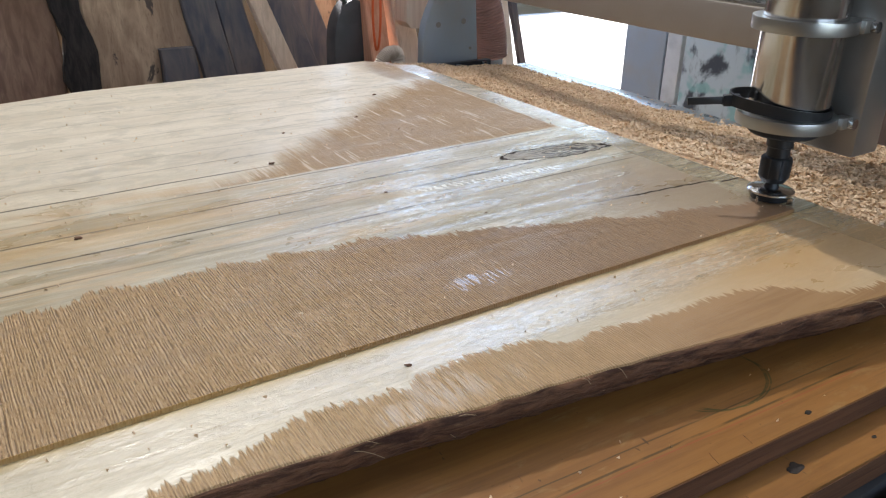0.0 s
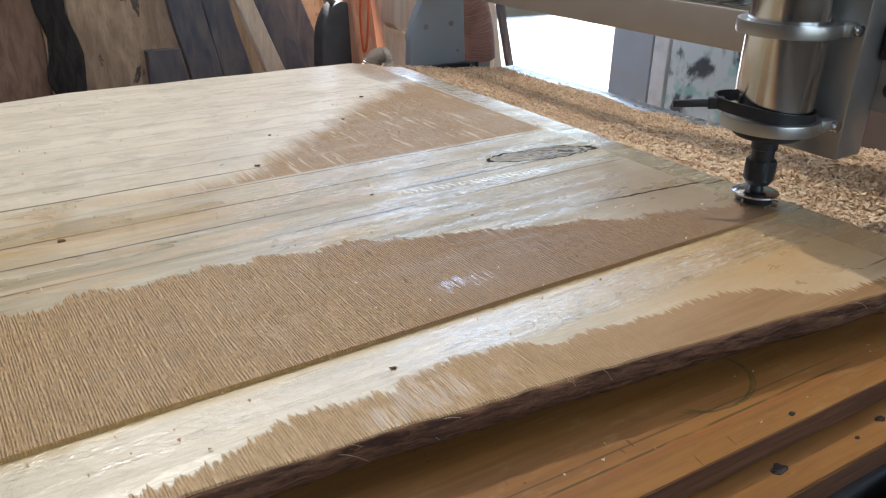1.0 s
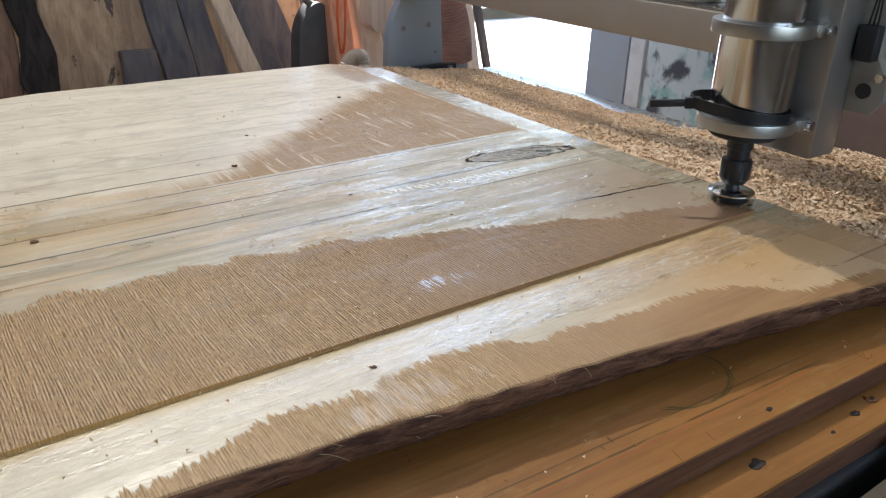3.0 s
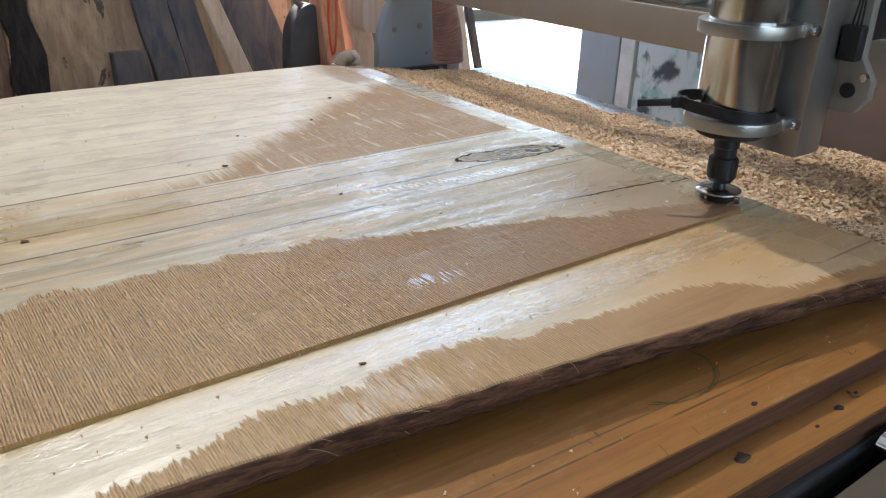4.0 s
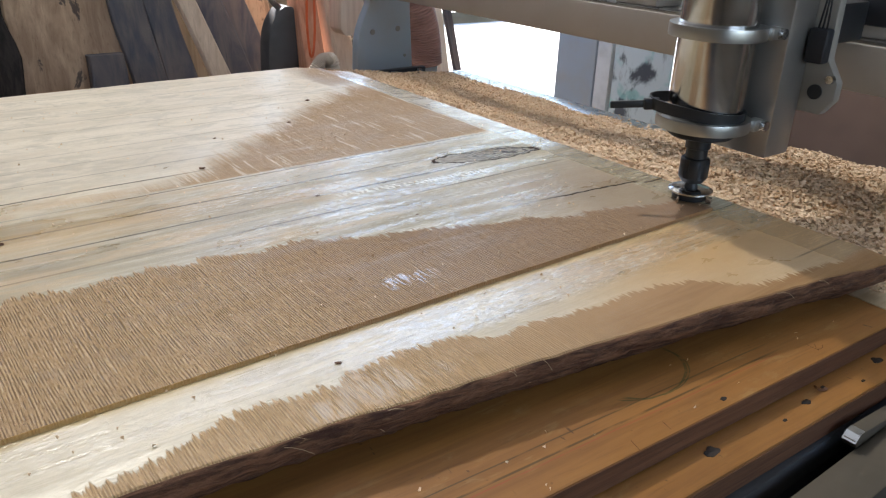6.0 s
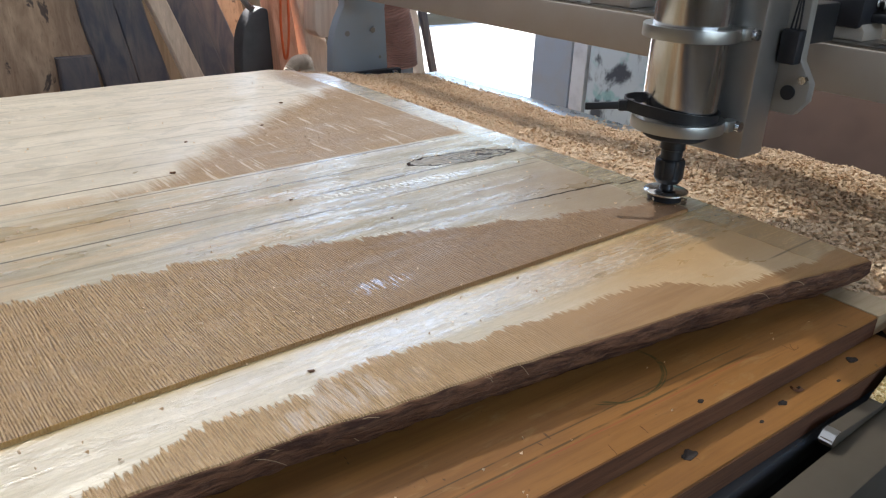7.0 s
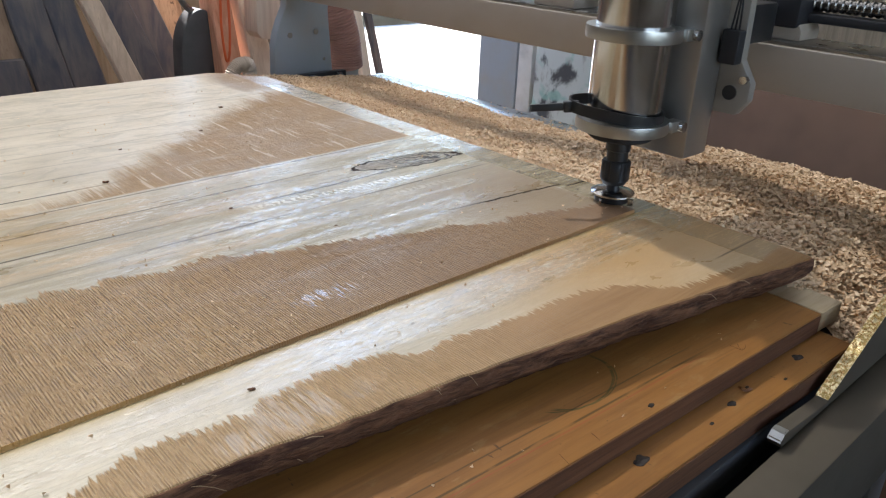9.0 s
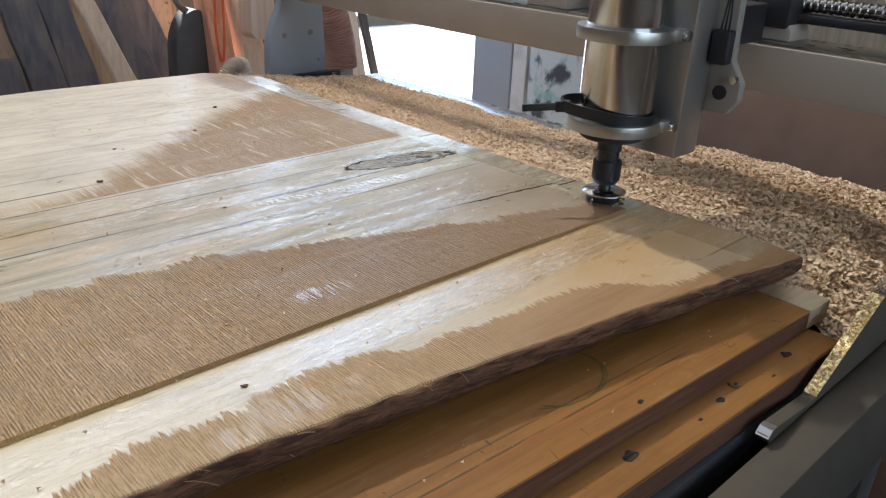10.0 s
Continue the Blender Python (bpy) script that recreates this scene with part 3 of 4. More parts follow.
PINK_POST = mat_wood("orange_post", (0.62, 0.27, 0.16), (0.78, 0.42, 0.28), (24, 24, 1.0))
PATINA = mat_patina()
TURQUOISE = mat_paint("faded_turquoise_paint", (0.24, 0.44, 0.40), 0.55, (0.45, 0.5, 0.45), 0.4)
BLACK_BARK = mat_wood("black_bark", (0.018, 0.014, 0.013), (0.055, 0.042, 0.035), (30, 30, 4), 0.8, None, 0.8)
WALL = mat_wood("board_wall", (0.18, 0.145, 0.105), (0.28, 0.225, 0.165), (12, 12, 0.8), 0.75)
FLOOR = mat_plain("workshop_concrete", (0.22, 0.2, 0.175), 0.8, 0.4, 60.0)
ROOF = mat_plain("roof_sheet", (0.5, 0.49, 0.47), 0.6)
GROUND = mat_ground()
ORANGE = mat_plain("orange_cord", (0.75, 0.13, 0.03), 0.45)
HOSE = mat_plain("grey_hose", (0.62, 0.52, 0.42), 0.5)
REDHOSE = mat_plain("red_brown_hose", (0.38, 0.20, 0.16), 0.5)
SUN_FILTER = mat_sun_filter()


# ---- builders ----
def mesh_of(name, bm, material, smooth=False):
    me = bpy.data.meshes.new(name)
    bmesh.ops.recalc_face_normals(bm, faces=bm.faces)
    bm.to_mesh(me)
    bm.free()
    me.materials.append(material)
    if smooth:
        me.shade_smooth()
        me.set_sharp_from_angle(angle=radians(35))
    return me


def part(name, bm, material, parent=None, label="", smooth=True):
    ob = new(name, mesh_of(name, bm, material, smooth))
    if parent is not None:
        ob.parent = parent
    return tagged(ob, label)


def thing(name, label, category, at=(0, 0, 0), group="", kind=""):
    e = new(name)
    e.location = at
    e.empty_display_size = 0.02
    return tagged(e, label, category, group, kind)


def box(bm, lo, hi, bevel=0.002, m=None):
    c = [(a + b) / 2 for a, b in zip(lo, hi)]
    s = [b - a for a, b in zip(lo, hi)]
    r = bmesh.ops.create_cube(bm, size=1.0, matrix=Matrix.Translation(c) @ Matrix.Diagonal((*s, 1)))
    vs = r["verts"]
    if bevel:
        es = list({e for v in vs for e in v.link_edges})
        r = bmesh.ops.bevel(bm, geom=es, offset=bevel, segments=2, affect="EDGES", profile=0.5)
        vs = list({v for f in r["faces"] for v in f.verts} | {v for v in vs if v.is_valid})
    if m is not None:
        bmesh.ops.transform(bm, matrix=m, verts=[v for v in vs if v.is_valid])
    return bm


def boxm(lo, hi, bevel=0.002, m=None):
    return box(bmesh.new(), lo, hi, bevel, m)


def lathe(profile, seg=48, at=(0, 0, 0), axis="z"):
    """A turned body from (radius, height) pairs."""
    bm = bmesh.new()
    rings = []
    for r, h in profile:
        ring = []
        for k in range(seg):
            a = 2 * math.pi * k / seg
            p = (r * math.cos(a), r * math.sin(a), h)
            if axis == "y":
                p = (p[0], p[2], p[1])
            if axis == "x":
                p = (p[2], p[0], p[1])
            ring.append(bm.verts.new(Vector(p) + Vector(at)))
        rings.append(ring)
    for a, b in zip(rings, rings[1:]):
        for k in range(seg):
            bm.faces.new((a[k], a[(k + 1) % seg], b[(k + 1) % seg], b[k]))
    bm.faces.new(rings[0][::-1])
    bm.faces.new(rings[-1])
    return bm


def tube(points, radius, seg=10, ribs=0.0):
    """A bent round bar or hose through the points; ribs: depth of its corrugation."""
    bm = bmesh.new()
    pts = [Vector(p) for p in points]
    rings = []
    for k, p in enumerate(pts):
        d = (pts[min(k + 1, len(pts) - 1)] - pts[max(k - 1, 0)]).normalized()
        s = d.orthogonal().normalized() if k == 0 else (side - d * side.dot(d)).normalized()
        side = s
        u = d.cross(s)
        r = radius + (ribs if k % 2 else 0.0)
        rings.append([bm.verts.new(p + (s * math.cos(2 * math.pi * j / seg) + u * math.sin(2 * math.pi * j / seg)) * r) for j in range(seg)])
    for a, b in zip(rings, rings[1:]):
        for j in range(seg):
            bm.faces.new((a[j], a[(j + 1) % seg], b[(j + 1) % seg], b[j]))
    bm.faces.new(rings[0][::-1])
    bm.faces.new(rings[-1])
    return bm


def prism(outline, lo, hi, axis="y", bevel=0.002):
    """A plate with the given outline, drawn out along an axis. axis y: outline is (x, z); x: (y, z); z: (x, y)."""
    bm = bmesh.new()
    def place(a, b, c):
        return {"y": (a, c, b), "x": (c, a, b), "z": (a, b, c)}[axis]
    low = [bm.verts.new(place(a, b, lo)) for a, b in outline]
    high = [bm.verts.new(place(a, b, hi)) for a, b in outline]
    n = len(outline)
    bm.faces.new(low)
    bm.faces.new(high[::-1])
    for k in range(n):
        bm.faces.new((low[k], low[(k + 1) % n], high[(k + 1) % n], high[k]))
    bmesh.ops.recalc_face_normals(bm, faces=bm.faces)
    if bevel:
        bmesh.ops.bevel(bm, geom=list(bm.edges), offset=bevel, segments=2, affect="EDGES", profile=0.5)
    return bm


def smooth_path(points, n):
    """Catmull-Rom through the points."""
    p = [Vector(q) for q in points]
    p = [p[0] * 2 - p[1]] + p + [p[-1] * 2 - p[-2]]
    out = []
    segs = len(p) - 3
    for i in range(n + 1):
        u = min(i / n * segs, segs - 1e-6)
        k = int(u)
        t = u - k
        a, b, c, d = p[k:k + 4]
        out.append(0.5 * (2 * b + (c - a) * t + (2 * a - 5 * b + 4 * c - d) * t * t + (3 * b - a - 3 * c + d) * t ** 3))
    return out


# ---- the building ----
def rect_with_hole(lo, hi, hlo, hhi):
    return [((lo[0], lo[1]), (hlo[0], hi[1])), ((hhi[0], lo[1]), (hi[0], hi[1])), ((hlo[0], lo[1]), (hhi[0], hlo[1])), ((hlo[0], hhi[1]), (hhi[0], hi[1]))]


def slabs(name, pieces, make, material):
    bm = bmesh.new()
    for lo, hi in pieces:
        if hi[0] - lo[0] > 1e-4 and hi[1] - lo[1] > 1e-4:
            a, b = make(lo, hi)
            box(bm, a, b, 0)
    return tagged(part(name, bm, material, None, "", False), kind="structure")


X0, X1, Y0, Y1, ZR = -3.2, 3.4, -2.6, 2.25, 2.75
DOOR = ((1.236, 0.0), (2.3, 2.6))
tagged(part("floor", boxm((X0, Y0, -0.12), (X1, Y1 + 0.12, 0.0), 0), FLOOR, None, "", False), "dusty grey concrete workshop floor", "floor", kind="structure")
WINDOW = ((-0.6, 1.12), (DOOR[0][0], DOOR[1][1]))   # a high opening added beside the doorway, for the slab's sheen
slabs("wall_north", [((X0, 0.0), (WINDOW[0][0], ZR)), ((WINDOW[0][0], 0.0), (WINDOW[1][0], WINDOW[0][1])), ((DOOR[1][0], 0.0), (X1, ZR)), ((WINDOW[0][0], DOOR[1][1]), (DOOR[1][0], ZR))],
      lambda a, b: ((a[0], Y1, a[1]), (b[0], Y1 + 0.12, b[1])), WALL)
# unseen south wall; its openings are added to let in fill
slabs("wall_south", [((X0, 0.0), (-1.2, ZR)), ((-1.2, 0.0), (0.95, 1.1)), ((-1.2, 2.2), (0.95, ZR)), ((0.25, 1.1), (0.5, 2.2)), ((0.95, 0.0), (X1, ZR))], lambda a, b: ((a[0], Y0 - 0.12, a[1]), (b[0], Y0, b[1])), WALL)
slabs("wall_west", [((Y0, 0.0), (Y1, ZR))], lambda a, b: ((X0 - 0.12, a[0], a[1]), (X0, b[0], b[1])), WALL)
slabs("wall_east", [((Y0, 0.0), (Y1, ZR))], lambda a, b: ((X1, a[0], a[1]), (X1 + 0.12, b[0], b[1])), WALL)
# unseen roof; its hole and milky sheet are added to shape the sunlight
SKY = ((-2.4, -0.75), (0.95, 2.24))
slabs("ceiling", rect_with_hole((X0 - 0.12, Y0 - 0.12), (X1 + 0.12, Y1 + 0.12), *SKY), lambda a, b: ((a[0], a[1], ZR), (b[0], b[1], ZR + 0.08)), ROOF)
tagged(part("window_1", boxm((SKY[0][0], SKY[0][1], ZR + 0.03), (SKY[1][0], SKY[1][1], ZR + 0.036), 0), SUN_FILTER, None, "", False), "unseen milky roof sheet, added to filter the sun", "roof light", kind="structure")
tagged(part("ground", boxm((-120, -120, -0.4), (120, 120, -0.124), 0), GROUND, None, "", False), "sunlit pale concrete yard outside the doorway", "ground", kind="structure")


YARD_EARTH = mat_plain("dry_earth", (0.15, 0.105, 0.05), 0.9, 0.5, 20.0)
YARD_BLUE = mat_paint("faded_blue_sheet", (0.10, 0.17, 0.25), 0.6)


def earth_bank():
    """A low uneven bank of dry earth along the far side of the yard."""
    bm = bmesh.new()
    rows = []
    for k in range(61):
        x = 1.0 + 0.2 * k
        w = 0.25 * noise.noise((x * 0.7, 0, 0))
        rows.append([bm.verts.new((x, 6.85 + 0.5 * q + 0.4 * w, -0.13 + h * (1 + 0.6 * noise.noise((x * 1.5, q * 3, 2))))) for q, h in ((0, 0), (0.25, 0.05), (0.6, 0.09), (1.0, 0.05), (1.4, 0.0))])
    for a, b in zip(rows, rows[1:]):
        for k in range(4):
            bm.faces.new((a[k], b[k], b[k + 1], a[k + 1]))
        bm.faces.new((a[0], a[4], b[4], b[0]))
    bm.faces.new(rows[0])
    bm.faces.new(rows[-1][::-1])
    return bm


tagged(part("earth_bank", earth_bank(), YARD_EARTH), "low bank of dry yellow earth across the yard", "earth", kind="stuff")
fence = thing("yard_fence", "faded blue sheet fence on posts behind the yard", "fence", (7.0, 7.75, -0.124))
for k in range(12):
    part("panel", boxm((-6 + k, 0, 0.05), (-5.01 + k, 0.03, 1.5), 0.004), YARD_BLUE, fence)
    part("post", boxm((-6.04 + k, 0.031, 0), (-5.96 + k, 0.09, 1.6), 0.004), WALL, fence)


# ---- the machine table ----
TZ = 0.80
table = thing("router_table", "steel machine table with an aluminium edge strip", "machine table", (-0.7, 0.35, 0))


def under(name, bm, material, parent, label="", smooth=True):
    """A part built in world places, under a thing that stands elsewhere."""
    ob = part(name, bm, material, parent, label, smooth)
    root = parent
    off = Vector((0, 0, 0))
    while root is not None:
        off += root.location
        root = root.parent
    ob.data.transform(Matrix.Translation(-off))
    return ob


under("tabletop", boxm((-1.9, -0.352, TZ - 0.03), (0.445, 1.06, TZ)), DARK_RAIL, table)
under("edge_strip", boxm((0.446, -0.352, TZ - 0.03), (0.51, 1.06, TZ + 0.004)), ALU, table, "bright aluminium edge strip")
under("side_rail", boxm((-1.9, -0.412, 0.68), (0.45, -0.372, 0.80), 0.003), RAIL, table, "dusty steel rail beam")
under("side_rail", boxm((-1.9, 1.09, 0.66), (0.45, 1.2, TZ - 0.006), 0.004), RAIL, table)
# dark strips added to keep the gap shaded; the tray also hides bright floor
under("gutter", boxm((-1.9, -0.370, 0.70), (0.45, -0.353, 0.71), 0.001), DARK_RAIL, table)
under("apron", boxm((-1.9, -0.350, 0.69), (0.445, -0.343, TZ - 0.031), 0.001), DARK_RAIL, table)
under("tray", boxm((-1.9, -1.0, 0.55), (0.45, -0.43, 0.57), 0.003), DARK_RAIL, table)
for lx in (-1.8, 0.35):
    for ly in (-0.34, 1.0):
        under("leg", boxm((lx, ly, 0), (lx + 0.08, ly + 0.08, TZ - 0.03), 0.003), LEG_PAINT, table)
under("cross_beam", boxm((-1.72, -0.30, 0.68), (0.35, -0.24, TZ - 0.032), 0.003), LEG_PAINT, table)


# ---- boards under the slab ----
def knot(at, r, seed):
    """An uneven dark knot, slightly proud of its board."""
    bm = lathe([(r, -0.0008), (r, 0.0004), (r * 0.55, 0.0008)], 18)
    for v in bm.verts:
        k = 1 + 0.45 * noise.noise((v.co.x / r * 1.3 + seed * 3.1, v.co.y / r * 1.3, seed))
        v.co.x *= k * 1.35
        v.co.y *= k * 0.8
    bmesh.ops.translate(bm, verts=bm.verts, vec=at)
    return bm


bearer = thing("bearer_board", "yellow-brown board with green scribbled loop, under the slab", "board", (-0.8, -0.2, 0.815))
under("body", boxm((-1.7, -0.284, 0.828), (0.012, 0.62, 0.85), 0.0015), BOARD, bearer)
under("front_edge", boxm((-1.7, -0.2848, 0.8285), (-0.0235, -0.2842, 0.8488), 0.0), EDGE, bearer, "dark red-brown sawn edge, with shade in its colour")
# added block: the board's dusty end, its light put in as pale colour
under("end_cap", boxm((-0.022, -0.2852, 0.829), (0.022, -0.215, 0.8515), 0.0015), PALE_END, bearer, "pale dusty board end, with light in its colour")
under("knot", knot((-0.299, -0.2755, 0.850), 0.0026, 1), BLACK_BARK, bearer, "small dark knot")
for k, (vx, vy, dx, dy) in enumerate(((-0.1565, -0.2735, 0.007, 0.010), (-0.1565, -0.2735, -0.001, 0.012), (-0.1565, -0.2735, 0.012, 0.003), (-0.369, -0.2796, 0.002, 0.009), (-0.4086, -0.2823, 0.003, 0.010))):
    under("scratch", tube([(vx + dx * u, vy + dy * u + 0.0012 * math.sin(5 * u + k), 0.8499) for u in (0, 0.3, 0.6, 1)], 0.0003, 5), EDGE, bearer)
bearer.rotation_euler.z = -0.05
base = thing("lower_board", "orange-brown lower board with dark knots", "board", (-0.8, -0.2, 0.80))
under("body", boxm((-1.7, -0.325, TZ + 0.001), (-0.012, 0.6, 0.827), 0.0025), BOARD, base)
under("front_edge", boxm((-1.7, -0.3258, TZ + 0.002), (-0.014, -0.3252, 0.8245), 0.0), EDGE, base, "dark red-brown sawn edge, with shade in its colour")
for k, (kx, ky, kr) in enumerate(((-0.3374, -0.3023, 0.0062), (-0.2498, -0.3103, 0.0020), (-0.2097, -0.3051, 0.0042), (-0.1748, -0.2998, 0.0018), (-0.1323, -0.3147, 0.0018), (-0.0852, -0.3031, 0.0052))):
    under("knot", knot((kx, ky, 0.827), kr, k + 2), BLACK_BARK, base, "dark knot")
base.rotation_euler.z = -0.04
chip = thing("wood_chip", "curled brown wood chip lying on the lower board", "wood chip", (-0.2, -0.328, 0.8272))
bm = bmesh.new()
rows = []
for k in range(15):
    u = k / 14
    a = 0.4 + 4.2 * u
    c = Vector((0.004 + 0.016 * u + 0.0035 * math.cos(a), 0.004 * math.sin(a) + 0.003 * u, 0.0026 + 0.0022 * math.sin(a + 1.0)))
    rows.append([bm.verts.new(c + Vector((0, q, h))) for q, h in ((-0.0014, 0), (0.0014, 0.0006), (0.0014, 0.0011), (-0.0014, 0.0005))])
for a, b in zip(rows, rows[1:]):
    for k in range(4):
        bm.faces.new((a[k], a[(k + 1) % 4], b[(k + 1) % 4], b[k]))
bm.faces.new(rows[0][::-1])
bm.faces.new(rows[-1])
part("curl", bm, EDGE, chip)


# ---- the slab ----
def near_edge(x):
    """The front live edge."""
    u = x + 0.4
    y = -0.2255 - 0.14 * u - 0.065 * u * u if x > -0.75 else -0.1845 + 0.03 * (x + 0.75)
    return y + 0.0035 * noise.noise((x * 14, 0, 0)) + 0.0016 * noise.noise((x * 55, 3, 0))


def far_edge(x):
    y = 0.860 + 0.004 * noise.noise((x * 6, 9, 0)) - 0.2 * max(0.0, -0.62 - x)
    return y if x < -0.085 else y - (x + 0.085) * 0.85


STEP_X, STEP_Y, TOP, CUT, BOTTOM = -0.045, -0.1, 0.9, 0.0038, 0.851


def slab_top():
    xs = [-1.7 + 0.01 * k for k in range(95)] + [-0.75 + 0.004 * k for k in range(1, 174)] + [STEP_X, STEP_X + 0.0004] + [-0.05 + 0.005 * k for k in range(11)]
    xs = sorted(set(round(v, 5) for v in xs))
    verts, faces, rows = [], [], None
    for x in xs:
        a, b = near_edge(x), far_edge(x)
        ys = [a, a + 0.0015] + [a + 0.0015 + (STEP_Y - a - 0.0015) * k / 24 for k in range(1, 25)] + [STEP_Y + 0.0005] + [STEP_Y + 0.0005 + (b - STEP_Y - 0.0005) * k / 90 for k in range(1, 91)]
        rows = len(ys)
        for k, y in enumerate(ys):
            inside = y > STEP_Y + 0.0002 and x < STEP_X + 0.0002
            z = TOP if inside else TOP - CUT
            if y < a + 0.03:
                z -= 0.0016 * (1 - (y - a) / 0.03)
            z += 0.0006 * noise.noise((x * 9, y * 30, 0))
            if k == 0:
                z -= 0.0015
            verts.append((x, y, z))
    for i in range(len(xs) - 1):
        for k in range(rows - 1):
            p = i * rows + k
            faces.append((p, p + rows, p + rows + 1, p + 1))
    # end faces, far side and underside
    def add(v):
        verts.append(v)
        return len(verts) - 1
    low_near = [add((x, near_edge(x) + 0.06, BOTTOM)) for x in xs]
    low_far = [add((x, far_edge(x) - 0.02, BOTTOM)) for x in xs]
    for i in range(len(xs) - 1):
        t0, t1 = i * rows + rows - 1, (i + 1) * rows + rows - 1
        faces.append((t0, t1, low_far[i + 1], low_far[i]))
        faces.append((low_near[i], low_far[i], low_far[i + 1], low_near[i + 1]))
        faces.append((i * rows, low_near[i], low_near[i + 1], (i + 1) * rows))
    last = (len(xs) - 1) * rows
    faces.append(tuple([last + k for k in range(rows)] + [low_far[-1], low_near[-1]]))
    me = bpy.data.meshes.new("body")
    me.from_pydata(verts, [], faces)
    me.materials.append(SLAB)
    me.shade_smooth()
    me.set_sharp_from_angle(angle=radians(30))
    return me


slab = thing("timber_workpiece", "pale live-edge slab, half planed, with sawn brown hollows", "timber", (-0.8, 0.3, BOTTOM))
body = new("body", slab_top())
body.parent = slab
body.matrix_parent_inverse = Matrix.Translation((0.8, -0.3, -BOTTOM))


def bark_edge():
    """The ragged bark side, leaning in towards the bottom."""
    verts, faces = [], []
    xs = [-1.7 + 0.004 * k for k in range(426)]
    rows = 15
    for x in xs:
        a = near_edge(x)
        for k in range(rows):
            v = k / (rows - 1)
            inward = 0.026 * v ** 1.3 - 0.007 * math.sin(math.pi * min(1, v * 1.25))
            lump = (0.003 * noise.noise((x * 16, v * 3, 1)) + 0.002 * noise.noise((x * 60, v * 9, 4)) + 0.0014 * noise.noise((x * 160, v * 30, 8))) * min(1, v * 6)
            verts.append((x, a - 0.0012 + inward + lump, TOP - CUT - 0.0022 - v * (TOP - CUT - BOTTOM - 0.0025)))
    for i in range(len(xs) - 1):
        for k in range(rows - 1):
            p = i * rows + k
            faces.append((p, p + 1, p + rows + 1, p + rows))
    n = len(verts)
    for i in range(len(xs)):                         # back of the bark, inside the slab
        x, y, z = verts[i * rows]
        verts.append((x, y + 0.004, z - 0.001))
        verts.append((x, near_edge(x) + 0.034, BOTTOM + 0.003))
    for i in range(len(xs) - 1):
        q = n + 2 * i
        faces.append((i * rows, (i + 1) * rows, q + 2, q))
        faces.append((q, q + 2, q + 3, q + 1))
        faces.append((i * rows + rows - 1, q + 1, q + 3, (i + 1) * rows + rows - 1))
    me = bpy.data.meshes.new("bark_edge")
    me.from_pydata(verts, [], faces)
    me.materials.append(BARK)
    me.shade_smooth()
    return me


bk = tagged(new("bark_edge", bark_edge()), "dark ragged bark edge")
bk.parent = slab
bk.matrix_parent_inverse = body.matrix_parent_inverse
SPLINTER = mat_plain("pale_splinter", (0.42, 0.29, 0.16), 0.6)
for k in range(14):                                  # fibres torn along the live edge
    x = random.uniform(-0.85, -0.05)
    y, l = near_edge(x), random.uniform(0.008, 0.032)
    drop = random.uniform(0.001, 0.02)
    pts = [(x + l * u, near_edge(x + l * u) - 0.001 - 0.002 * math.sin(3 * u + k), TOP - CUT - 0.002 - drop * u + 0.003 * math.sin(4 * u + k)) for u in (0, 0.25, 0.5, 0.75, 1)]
    under("splinter", tube(pts, random.uniform(0.00018, 0.0004), 5), SPLINTER, slab)


# ---- the gantry ----
BX = 0.24                                            # face of the beam
gantry = thing("gantry", "beige steel gantry beam on two upright plates", "machine gantry", (0.3, 0.35, 0.8))
under("beam", boxm((BX, -0.36, 1.004), (0.30, 1.13, 1.066), 0.003), BEAM_PAINT, gantry)
under("top_plate", boxm((BX + 0.004, -0.372, 1.0665), (0.325, 1.13, 1.071), 0.001), ALU, gantry, "bright metal top plate")
near_leg = under("upright", prism([(-0.204, 0.801), (-0.208, 0.808), (-0.202, 0.8135), (-0.194, 0.8145), (-0.112, 0.807), (0.012, 0.868), (0.24, 1.0), (0.40, 1.0), (0.42, 0.801)], -0.3745, -0.3615, "y", 0.0015), RAIL, gantry, "sloping dark steel side plate dusted with shavings")
under("slope_strip", prism([(-0.110, 0.8085), (-0.109, 0.8100), (0.012, 0.8700), (0.020, 0.8735), (0.020, 0.8720), (0.012, 0.8685)], -0.374, -0.362, "y", 0), GOLD_LIT, near_leg, "dusty brushed metal edge, sunlight painted golden")
under("nose", prism([(-0.2082, 0.8075), (-0.2022, 0.8140), (-0.1942, 0.8150), (-0.1942, 0.8146), (-0.2020, 0.8136), (-0.2078, 0.8075)], -0.374, -0.362, "y", 0), ALU, near_leg, "bright worn nose")
far_leg = under("upright", prism([(0.229, 0.803), (0.231, 0.885), (0.238, 0.915), (0.250, 0.945), (0.266, 0.975), (0.280, 1.066), (0.40, 1.066), (0.391, 0.965), (0.402, 0.803)], 1.132, 1.16, "y", 0.004), LEG_PAINT, gantry, "blue-grey side plate")
for hx, hz, hr in ((0.275, 0.908, 0.007), (0.352, 0.912, 0.007), (0.375, 0.842, 0.004)):
    under("hole", lathe([(hr, 1.1305), (hr, 1.134), (hr * 0.6, 1.136)], 16, (hx, 0, hz), "y"), LUG_PAINT, far_leg)
under("foot_plate", boxm((0.24, 1.11, TZ - 0.028), (0.43, 1.13, 0.812), 0.003), DARK_STEEL, gantry)
for bx in (0.32, 0.402):
    under("bolt", lathe([(0.008, 1.096), (0.008, 1.109), (0.006, 1.111)], 6, (bx, 0, 0.803), "y"), STEEL, gantry)


